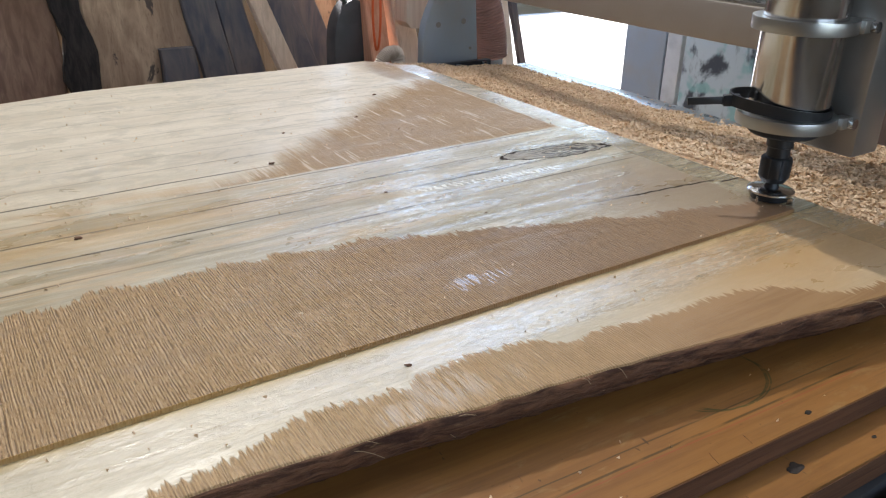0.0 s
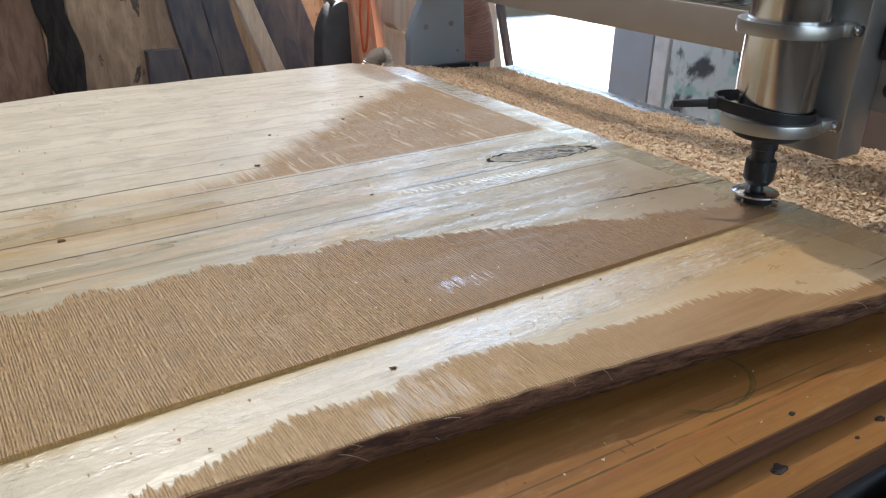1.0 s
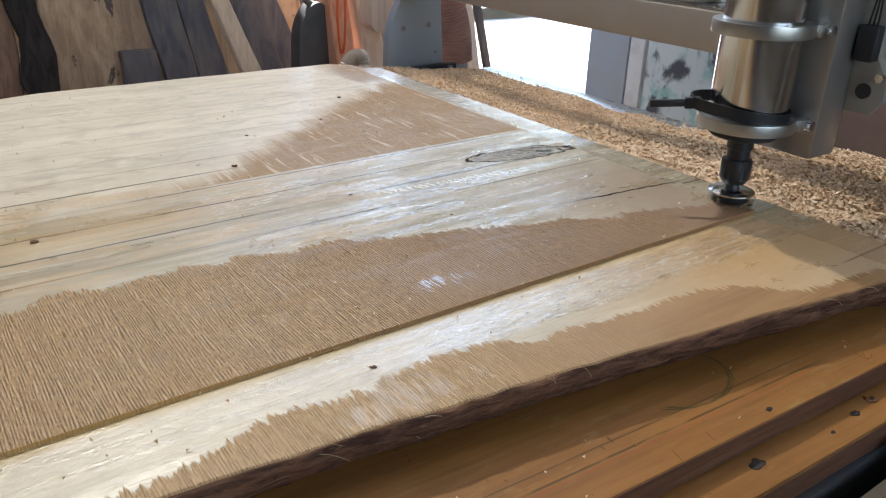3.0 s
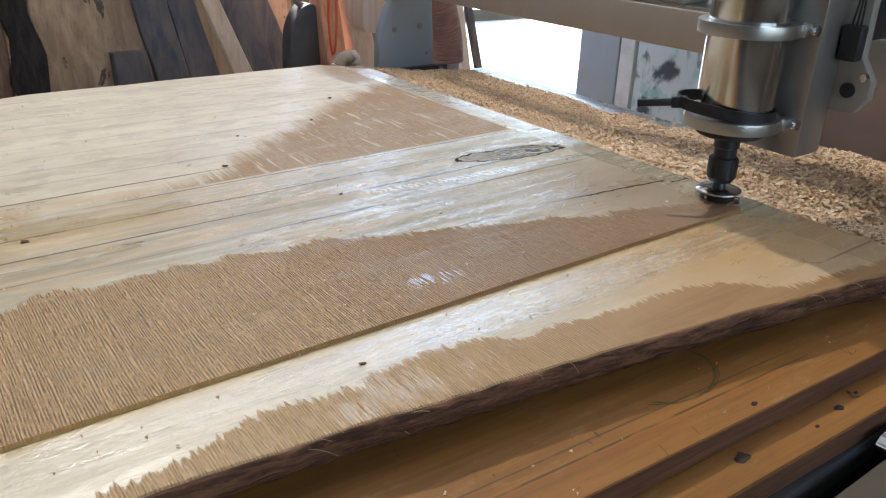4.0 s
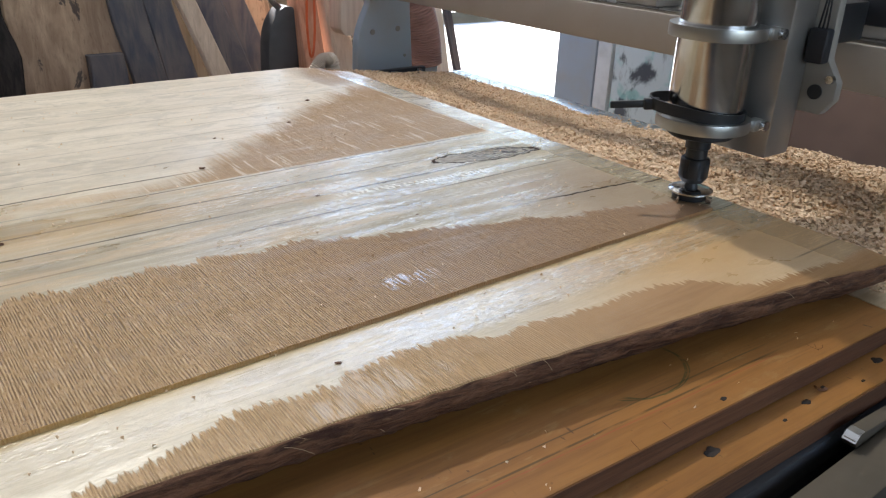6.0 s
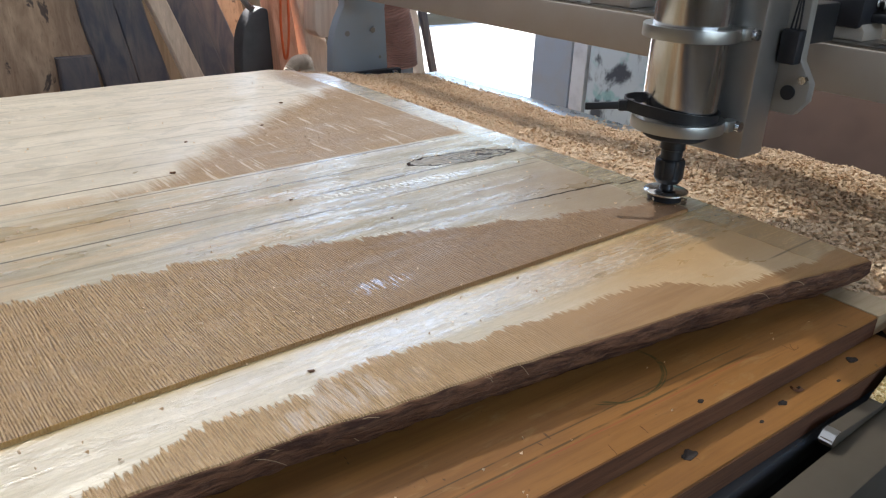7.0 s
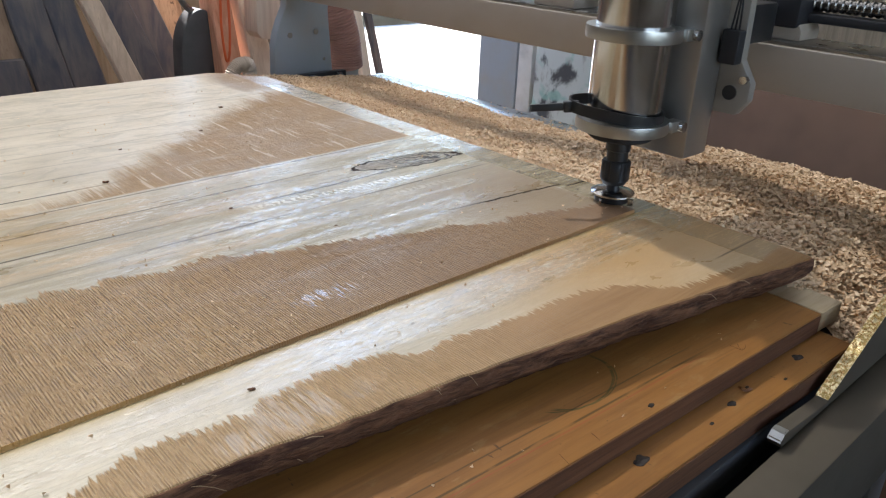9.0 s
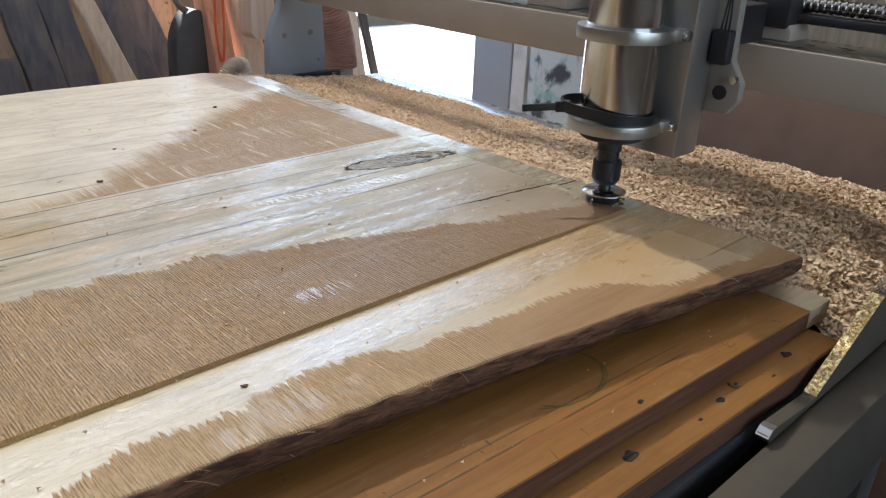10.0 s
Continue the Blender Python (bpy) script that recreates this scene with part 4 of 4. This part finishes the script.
def screw(y0, y1, x, z, r, pitch):
    n = int((y1 - y0) / pitch * 6)
    prof = []
    for k in range(n):
        prof.append((r + (0.0016 if k % 6 in (1, 2, 3) else 0.0), y0 + (y1 - y0) * k / n))
    return lathe(prof, 20, (x, 0, z), "y")


under("ball_screw", screw(-0.36, 1.1, 0.30, 1.118, 0.0085, 0.009), SCREW, gantry, "shiny ball screw")
under("screw_cover", boxm((0.285, -0.36, 1.094), (0.318, 1.1, 1.106), 0.003), BLACK, gantry)
for by in (0.29,):
    blk = under("bearing_block", prism([(by - 0.04, 1.0715), (by + 0.045, 1.0715), (by + 0.045, 1.082), (by + 0.025, 1.086), (by + 0.012, 1.105), (by - 0.028, 1.105), (by - 0.04, 1.084)], 0.252, 0.32, "x", 0.002), BEAM_PAINT, gantry)
    under("nut", boxm((0.262, by - 0.02, 1.089), (0.33, by + 0.02, 1.126), 0.006), BLACK, blk)


# ---- the router carriage ----
AX, AY = -0.042, -0.064                              # the spindle's axis
car = thing("router_carriage", "router spindle in clamps on a grey carriage, cutter lowered", "router spindle", (AX, AY, 0.9004))
under("carriage_block", boxm((0.006, AY - 0.058, 0.957), (0.056, AY + 0.05, 1.28), 0.003), GREY_PLATE, car)
under("back_plate", prism([(AY + a, b) for a, b in ((-0.03, 1.008), (-0.084, 1.008), (-0.097, 1.026), (-0.097, 1.046), (-0.081, 1.070), (-0.077, 1.29), (0.08, 1.29), (0.08, 1.008))], 0.0575, 0.0715, "x", 0.002), LUG_PAINT, car, "pale grey plate with a bolt hole")
under("bolt_hole", lathe([(0.0085, 0.055), (0.0085, 0.057), (0.005, 0.0585)], 20, (0, AY - 0.074, 1.033), "x"), DARK_STEEL, car)
under("bolt", lathe([(0.005, 0.050), (0.005, 0.0572)], 6, (0, AY - 0.090, 1.05), "x"), STEEL, car)
under("slide_rail", boxm((0.0725, AY - 0.03, 1.071), (0.236, AY + 0.07, 1.12), 0.003), DARK_STEEL, car)
nb_ = under("nut_bracket", prism([(AY - 0.055, 1.0715), (AY + 0.02, 1.0715), (AY + 0.02, 1.085), (AY + 0.006, 1.105), (AY - 0.042, 1.105), (AY - 0.055, 1.084)], 0.262, 0.32, "x", 0.002), BEAM_PAINT, car, "beige ball nut bracket")
under("nut", boxm((0.256, AY - 0.05, 1.087), (0.33, AY - 0.005, 1.128), 0.006), BLACK, nb_)
sw = under("limit_switch", boxm((0.040, AY - 0.082, 1.066), (0.057, AY - 0.060, 1.104), 0.003), BLACK, car, "black limit switch")
for k in range(3):
    y = AY - 0.066 - 0.005 * k
    under("wire", tube(smooth_path([(0.048, y, 1.10), (0.046 - 0.004 * k, y - 0.004, 1.13), (0.049, y + 0.006 * (k - 1), 1.18), (0.05, y, 1.28)], 24), 0.0011, 6), BLACK, sw)
spindle = under("spindle_body", lathe([(0.034, 0.986), (0.0415, 0.987), (0.042, 0.989), (0.042, 1.27), (0.036, 1.274), (0.02, 1.274)], 72, (AX, AY, 0)), STEEL, car, "polished steel cylinder")
under("nose_ring", lathe([(0.02, 0.9785), (0.035, 0.979), (0.0375, 0.981), (0.0375, 0.9865), (0.02, 0.987)], 56, (AX, AY, 0)), BLACK, car, "black nose ring")


def clamp(z0, z1):
    """A split ring with two ears, reaching back to the carriage."""
    bm = bmesh.new()
    outer, inner, n = 0.053, 0.0424, 56
    ring = []
    for k in range(n + 1):
        a = radians(-150) + radians(300) * k / n + math.pi
        ring.append((math.cos(a), math.sin(a)))
    pts_o = [(AX + outer * c, AY + outer * s) for c, s in ring]
    pts_i = [(AX + inner * c, AY + inner * s) for c, s in ring]
    rows = []
    for (ox, oy), (ix, iy) in zip(pts_o, pts_i):
        rows.append([bm.verts.new(p) for p in ((ox, oy, z0 + 0.0015), (ox, oy, z1 - 0.0015), (ox * 0.97 + ix * 0.03, oy * 0.97 + iy * 0.03, z1), (ix, iy, z1), (ix, iy, z0), (ox * 0.97 + ix * 0.03, oy * 0.97 + iy * 0.03, z0))])
    for a, b in zip(rows, rows[1:]):
        for k in range(6):
            bm.faces.new((a[k], a[(k + 1) % 6], b[(k + 1) % 6], b[k]))
    bm.faces.new(rows[0])
    bm.faces.new(rows[-1][::-1])
    for s in (-1, 1):                                # ears towards the carriage
        box(bm, (AX + 0.028, AY + min(s * 0.036, s * 0.05), z0), (0.0055, AY + max(s * 0.036, s * 0.05), z1), 0.0015)
    return bm


for z0, z1 in ((0.9895, 1.0025), (1.0915, 1.105)):
    cl = under("clamp", clamp(z0, z1), CLAMP, car, "silver split clamp ring")
    for s in (-1, 1):
        under("clamp_bolt", lathe([(0.006, 0.0), (0.006, 0.006), (0.0045, 0.007)], 18, (AX + 0.042, AY + s * 0.0505 - (0.006 if s < 0 else 0), (z0 + z1) / 2), "y"), STEEL, cl)


def strap():
    """A rubber strap round the spindle, its free end sticking out."""
    bm = bmesh.new()
    n, rows = 64, []
    for k in range(n):
        a = 2 * math.pi * k / n
        bulge = 0.017 * max(0, math.cos(a - radians(128))) ** 3
        r = 0.044 + bulge
        z = 1.0095 + 0.005 * math.cos(a - radians(128))
        rows.append([bm.verts.new((AX + q * math.cos(a), AY + q * math.sin(a), z + h)) for q, h in ((r, -0.0065), (r + 0.002, -0.0065), (r + 0.002, 0.0065), (r, 0.0065))])
    for a, b in zip(rows, rows[1:] + rows[:1]):
        for k in range(4):
            bm.faces.new((a[k], a[(k + 1) % 4], b[(k + 1) % 4], b[k]))
    return bm


sp = under("strap", strap(), RUBBER, car, "black rubber strap")
d = Vector((math.cos(radians(140)), math.sin(radians(140)), 0))
m = Matrix.Translation(Vector((AX, AY, 1.012)) + d * 0.078) @ Matrix.Rotation(radians(140), 4, "Z") @ Matrix.Rotation(radians(4), 4, "Y")
under("strap_tail", boxm((-0.022, -0.002, -0.0042), (0.030, 0.002, 0.0042), 0.001, m), RUBBER, sp)
under("strap_buckle", boxm((-0.026, -0.004, -0.0065), (-0.008, 0.004, 0.0065), 0.0015, m), RUBBER, sp)
under("shaft", lathe([(0.0125, 0.952), (0.0125, 0.963), (0.0145, 0.964), (0.0145, 0.981)], 32, (AX, AY, 0)), DARK_STEEL, car)


def collet_nut():
    bm = bmesh.new()
    prof = [(0.0095, 0.9215), (0.013, 0.9225), (0.0165, 0.928), (0.0172, 0.930), (0.0172, 0.949), (0.0155, 0.9515), (0.0125, 0.952)]
    n, rows = 48, []
    for r, z in prof:
        rows.append([bm.verts.new((AX + q * math.cos(2 * math.pi * k / n), AY + q * math.sin(2 * math.pi * k / n), z)) for k in range(n) for q in [r - (0.0022 if k % 8 in (0, 1) and 0.929 < z < 0.9505 else 0)]])
    for a, b in zip(rows, rows[1:]):
        for k in range(n):
            bm.faces.new((a[k], a[(k + 1) % n], b[(k + 1) % n], b[k]))
    bm.faces.new(rows[0][::-1])
    bm.faces.new(rows[-1])
    return bm


under("collet_nut", collet_nut(), DARK_STEEL, car, "black notched collet nut")
cut = under("cutter", lathe([(0.014, 0.9006), (0.0205, 0.902), (0.0215, 0.909), (0.014, 0.912), (0.0085, 0.914), (0.0065, 0.9225)], 40, (AX, AY, 0)), DARK_STEEL, car, "dark surfacing cutter")
under("cutter_disc", lathe([(0.022, 0.9095), (0.026, 0.9105), (0.026, 0.9125), (0.0215, 0.9145), (0.009, 0.915)], 48, (AX, AY, 0)), STEEL, cut, "bright disc")
for k in range(4):
    m = Matrix.Translation((AX, AY, 0)) @ Matrix.Rotation(radians(35 + 90 * k), 4, "Z")
    under("insert", boxm((0.012, 0.0185, 0.9004), (0.0145, 0.0255, 0.909), 0.0004, m), STEEL, cut)


# ---- planks and timber against the back wall ----
def plank(name, label, mat, x_low, x_high, w, thick, lean_y, wob=0.004, z_top=2.0, group="planks against the wall", wl=0.0, seed=0):
    """A board standing on the floor and leaning on the wall; x_low and x_high: its left side at 0.74 and 0.94 m height."""
    slope = (x_high - x_low) / 0.2
    th = thing(name, label, "plank", (x_low - slope * 0.74 + w / 2, lean_y - 0.2, 0), group)
    verts, faces, rows = [], [], 60
    for k in range(rows + 1):
        z = z_top * k / rows
        x = x_low + slope * (z - 0.74)
        y = lean_y + (z - 0.84) * 0.19
        l = wob * noise.noise((z * 5, seed, 0)) * 2 + wl * noise.noise((z * 11, seed, 3))
        r = wob * noise.noise((z * 5, seed, 7)) * 2 + wl * noise.noise((z * 9, seed, 5))
        e = min(0.004, thick / 4)
        for a, b in ((x + l + e, y), (x + w + r - e, y), (x + w + r, y + e), (x + w + r, y + thick), (x + l, y + thick), (x + l, y + e)):
            verts.append((a, b, z))
    for k in range(rows):
        for j in range(6):
            p = k * 6
            faces.append((p + j, p + (j + 1) % 6, p + 6 + (j + 1) % 6, p + 6 + j))
    faces.append((5, 4, 3, 2, 1, 0))
    faces.append(tuple(rows * 6 + j for j in range(6)))
    me = bpy.data.meshes.new("board")
    me.from_pydata(verts, [], faces)
    me.materials.append(mat)
    o = new("board", me)
    o.parent = th
    o.matrix_parent_inverse = Matrix.Translation(-th.location)
    return th


plank("plank", "dark red-brown plank leaning on the wall", PLANK_RED, -1.06, -1.04, 0.28, 0.035, 1.62, seed=1)
plank("plank", "dark red-brown wide plank with a bark edge", PLANK_RED, -0.765, -0.76, 0.225, 0.04, 1.60, wl=0.006, seed=2)
plank("bark_plank", "nearly black strip of bark-edged timber", BLACK_BARK, -0.535, -0.545, 0.075, 0.05, 1.575, 0.006, wl=0.02, seed=3)
plank("plank", "tan wide plank with dark live edge", PLANK_TAN, -0.468, -0.47, 0.27, 0.035, 1.60, 0.004, wl=0.008, seed=4)
# added short board in place of a ragged dark stain on the tan plank
short = plank("offcut", "dark stain low on the tan plank, built as a board", PLANK_DARK, -0.312, -0.312, 0.09, 0.03, 1.55, 0.004, z_top=0.842, wl=0.006, seed=5)
for v in short.children[0].data.vertices:
    if v.co.z > 0.83:
        v.co.z += 0.035 * noise.noise((v.co.x * 40, 4, 0)) - 0.5 * abs(v.co.x + 0.255)
plank("plank", "dark walnut plank leaning sideways", PLANK_DARK, -0.20, -0.225, 0.09, 0.03, 1.585, seed=6)
plank("plank", "dark walnut plank leaning sideways", PLANK_DARK, -0.105, -0.14, 0.085, 0.03, 1.60, seed=7)
plank("plank", "pale narrow batten between dark planks", PLANK_PALE, 0.025, -0.045, 0.055, 0.03, 1.60, 0.002, seed=8)
plank("plank", "blue-black plank leaning sideways", PLANK_DARK, 0.082, 0.015, 0.075, 0.03, 1.62, seed=9)
plank("plank", "blue-black plank leaning sideways", PLANK_DARK, 0.155, 0.088, 0.08, 0.03, 1.64, seed=10)
plank("plank", "grey weathered plank in the back row", PLANK_TAN, 0.17, 0.15, 0.13, 0.025, 1.72, seed=11)
plank("post", "orange-red timber post with a hanging cord", PINK_POST, 0.236, 0.226, 0.062, 0.06, 1.42, 0.002, seed=12)
plank("post", "cream timber post with a notched side", CREAM, 0.322, 0.302, 0.066, 0.07, 1.40, 0.002, seed=13)
plank("post", "cream timber post beside the doorway", CREAM, 0.757, 0.742, 0.042, 0.06, 1.50, 0.002, seed=14)
notch = thing("timber_block", "cream timber block fixed across the post", "timber", (0.35, 1.36, 0.868))
under("block", prism([(0.302, 0.985), (0.300, 0.885), (0.315, 0.868), (0.385, 0.862), (0.372, 0.985)], 1.33, 1.395, "y", 0.003), CREAM, notch)
saw = thing("hanging_guard", "black rounded guard hanging between planks", "machine guard", (0.225, 1.49, 0.75))
dome = [(0.142, 0.70), (0.142, 0.78), (0.149, 0.862), (0.174, 0.916), (0.207, 0.937), (0.240, 0.919), (0.252, 0.87), (0.250, 0.77), (0.250, 0.70)]
under("guard", prism([tuple(p)[:2] for p in [(v.x, v.y) for v in smooth_path([(a, b, 0) for a, b in dome], 40)]], 1.46, 1.52, "y", 0.006), GUARD, saw)
under("bracket", tube(smooth_path([(0.20, 1.48, 0.925), (0.182, 1.48, 0.938), (0.165, 1.48, 0.96), (0.155, 1.50, 1.0), (0.16, 1.52, 1.06)], 28), 0.009, 10), ALU, saw)
cord = thing("extension_cord", "bright orange cord hanging in a loop", "cord", (0.235, 1.40, 0.81))
under("cable", tube(smooth_path([(0.262, 1.405, 1.3), (0.258, 1.40, 1.0), (0.252, 1.39, 0.90), (0.244, 1.385, 0.83), (0.236, 1.385, 0.808), (0.23, 1.385, 0.83), (0.228, 1.39, 0.90), (0.236, 1.40, 1.0), (0.24, 1.405, 1.3)], 60), 0.0035, 8), ORANGE, cord)
coil = thing("ribbed_hose", "beige ribbed hose bent over behind the slab", "hose", (0.17, 1.2, 0.80))
under("hose", tube(smooth_path([(0.155, 1.235, 0.70), (0.16, 1.232, 0.79), (0.175, 1.23, 0.822), (0.195, 1.23, 0.829), (0.214, 1.232, 0.815), (0.218, 1.235, 0.70)], 74), 0.016, 14, 0.003), HOSE, coil)
rh = thing("dust_hose", "red-brown ribbed dust hose beside the upright", "hose", (0.53, 1.25, 0.78))
under("hose", tube(smooth_path([(0.44, 1.25, 1.25), (0.462, 1.25, 1.05), (0.496, 1.25, 0.945), (0.522, 1.25, 0.86), (0.531, 1.25, 0.785)], 90), 0.046, 22, 0.0035), REDHOSE, rh)
under("cuff", lathe([(0.034, 0.60), (0.034, 0.79)], 30, (0.533, 1.25, 0)), LEG_PAINT, rh, "grey cuff")
rod = thing("leaning_rod", "thin dark rod leaning in the doorway", "rod", (1.28, 1.98, 0))
under("rod", boxm((-0.014, -0.012, -0.62), (0.014, 0.012, 0.62), 0.003, Matrix.Translation((1.193, 1.93, 0.607)) @ Matrix.Rotation(radians(-15), 4, "Y")), PLANK_DARK, rod)
box_cab = thing("brown_board", "plain brown board with a dark live edge behind the gantry", "board", (0.82, 0.1, 0))
under("panel", boxm((0.80, -1.4, 0), (0.84, 0.42, 0.99), 0.003), BROWN, box_cab)
edge_pts = [(0.4195, 0.0), (0.4195, 0.99)] + [(0.433 + 0.008 * noise.noise((k * 0.9, 0, 5)) + 0.004 * noise.noise((k * 2.7, 2, 5)), 0.99 - 0.99 * k / 40) for k in range(41)]
under("live_edge", prism(edge_pts, 0.799, 0.841, "x", 0), BLACK_BARK, box_cab, "dark ragged live edge")
for n_, (ya, yb, mt, lab, tp) in enumerate(((1.285, 1.47, LEG_PAINT, "blue-grey painted board beside the doorway", 1.6), (1.215, 1.278, WHITE_BOARD, "narrow white board leaning on the wall", 1.5), (0.875, 1.20, PATINA, "turquoise and black stained board leaning upright", 1.7), (0.56, 0.838, TURQUOISE, "faded turquoise painted board standing upright", 1.6))):
    st = thing("leaning_board", lab, "board", (1.32, (ya + yb) / 2, 0), "slabs by the doorway")
    bm = bmesh.new()
    box(bm, (1.30, ya, 0), (1.34, yb, tp), 0.004)
    under("board", bm, mt, st)
    if n_ == 2:
        bark_line = [(ya - 0.001, 0.0), (ya - 0.001, tp)] + [(ya - 0.012 + 0.012 * noise.noise((k * 0.7, 1, 5)) + 0.006 * noise.noise((k * 2.1, 2, 5)), tp - tp * k / 60) for k in range(61)]
        under("live_edge", prism(bark_line, 1.298, 1.342, "x", 0), BLACK_BARK, st, "dark ragged live edge")


# ---- shavings on the table ----
def pile(x, y):
    """Height of the shavings over the table."""
    h = 0.044 * math.exp(-((x - 0.0) / 0.25) ** 2) + 0.011
    h += 0.04 * math.exp(-((x - 0.36) / 0.16) ** 2) / (1 + math.exp((y - 0.2) / 0.07))
    h *= 1 / (1 + math.exp((-0.36 - y + 0.05) / 0.02))
    h += 0.007 * noise.noise((x * 11, y * 11, 0)) + 0.004 * noise.noise((x * 33, y * 33, 2))
    edge = min(1.0, max(0.0, (0.435 - x - 0.014 * noise.noise((y * 9, 1, 1))) / 0.03)) if y > 0.25 else min(1.0, max(0.0, (0.51 - x) / 0.03))
    edge *= min(1.0, max(0.0, (1.05 - y) / 0.06))
    return max(0.0, h) * edge


def shaving_bed():
    nx, ny = 90, 240
    verts = [(0.004 + 0.5 * i / nx, -0.352 + 1.41 * j / ny, 0) for i in range(nx + 1) for j in range(ny + 1)]
    verts = [(x, y, TZ + 0.0035 + pile(x, y)) for x, y, _ in verts]
    faces = [(i * (ny + 1) + j, (i + 1) * (ny + 1) + j, (i + 1) * (ny + 1) + j + 1, i * (ny + 1) + j + 1) for i in range(nx) for j in range(ny)]
    me = bpy.data.meshes.new("shaving_bed")
    me.from_pydata(verts, [], faces)
    me.materials.append(DUST)
    me.shade_smooth()
    return me


bed = tagged(new("shaving_bed", shaving_bed()), "bed of sawdust on the machine table", "sawdust", kind="stuff")


def shavings(name, spots, big=1.0, mat=CHIPS):
    """Curled flakes: each a short bent strip of three faces."""
    rng = random.Random(7)
    verts, faces = [], []
    for x, y, z in spots:
        f = big * (0.75 if y > 0.4 else 1.0)
        l, w, c = rng.uniform(0.003, 0.0085) * f, rng.uniform(0.0012, 0.004) * f, rng.uniform(-0.9, 0.9)
        q = Euler((rng.uniform(-0.5, 0.5), rng.uniform(-0.5, 0.5), rng.uniform(0, 6.3))).to_matrix()
        n = len(verts)
        for k in range(4):
            a = (k / 3 - 0.5)
            for s in (-0.5, 0.5):
                v = q @ Vector((l * a, w * s, l * c * (0.25 - a * a) + 0.0008 * s * k))
                verts.append((x + v.x, y + v.y, z + v.z + 0.0012))
        for k in range(3):
            faces.append((n + 2 * k, n + 2 * k + 2, n + 2 * k + 3, n + 2 * k + 1))
    me = bpy.data.meshes.new(name)
    me.from_pydata(verts, [], faces)
    me.materials.append(mat)
    return new(name, me)


rng = random.Random(3)
spots = []
while len(spots) < 52000:
    x, y = rng.uniform(0.004, 0.5), rng.uniform(-0.352, 1.05)
    h = pile(x, y)
    if h > 0.002 or rng.random() < 0.03:
        spots.append((x, y, TZ + 0.0035 + h + rng.uniform(-0.001, 0.004)))
big = []
while len(big) < 13000:
    x, y = rng.uniform(0.006, 0.5), rng.uniform(-0.35, 0.5)
    if rng.random() < 1 / (1 + math.exp((y - 0.3) / 0.08)):
        big.append((x, y, TZ + 0.005 + pile(x, y) + rng.uniform(0, 0.004)))
tagged(shavings("curled_shavings", big, 1.25), "coarse curled shavings on top of the heap", "shavings", kind="stuff")
tagged(shavings("wood_shavings", spots), "heap of pale curled wood shavings", "shavings", kind="stuff")

# crumbs on the slab, and dust along the boards
# the one at x -0.738 is added in place of a knot stain
for k, (x, y, s) in enumerate(((-0.421, 0.463, 0.006), (-0.487, 0.344, 0.009), (-0.413, 0.181, 0.006), (-0.292, 0.487, 0.007), (-0.2, 0.598, 0.009), (-0.573, -0.137, 0.006), (-0.738, 0.224, 0.009), (-0.35, 0.07, 0.004))):
    c = thing("wood_crumb", "small dark wood crumb lying on the slab", "crumb", (x, y, TOP - (CUT if y < STEP_Y else 0)), "crumbs on the slab")
    bm = bmesh.new()
    bmesh.ops.create_icosphere(bm, subdivisions=2, radius=0.5)
    for v in bm.verts:
        v.co *= 1 + 0.9 * noise.noise(v.co * 4 + Vector((k * 5, 0, 0)))
        v.co = Vector((v.co.x * s * 0.8, v.co.y * s * 0.6, (v.co.z + 0.42) * s * 0.25))
    part("crumb", bm, BARK, c)
rng = random.Random(11)
spots = [(x, y, TOP - (0 if (y > STEP_Y and x < STEP_X) else CUT)) for x, y in ((rng.uniform(-0.85, -0.01), rng.uniform(-0.17, 0.8)) for _ in range(380))]
spots += [(rng.uniform(-0.6, -0.05), -0.3 + rng.uniform(-0.01, 0.06), 0.85) for _ in range(16)]
tagged(shavings("stray_shavings", spots, 0.42), "stray specks of shavings on slab and board", "shavings", kind="stuff")
# flakes on the slope, their golden tint standing in for warm sunlight
slope = [(x, -0.368 + rng.uniform(-0.0055, 0.0055), 0.8085 + (x + 0.112) * 0.492) for x in (rng.uniform(-0.108, 0.05) for _ in range(260))]
tagged(shavings("upright_dust", slope, 0.27, mat_chips("sun_tinted_dust", (1.0, 0.84, 0.52))), "dust and shavings on the sloping side plate, tinted for sunlight", "shavings", kind="stuff")
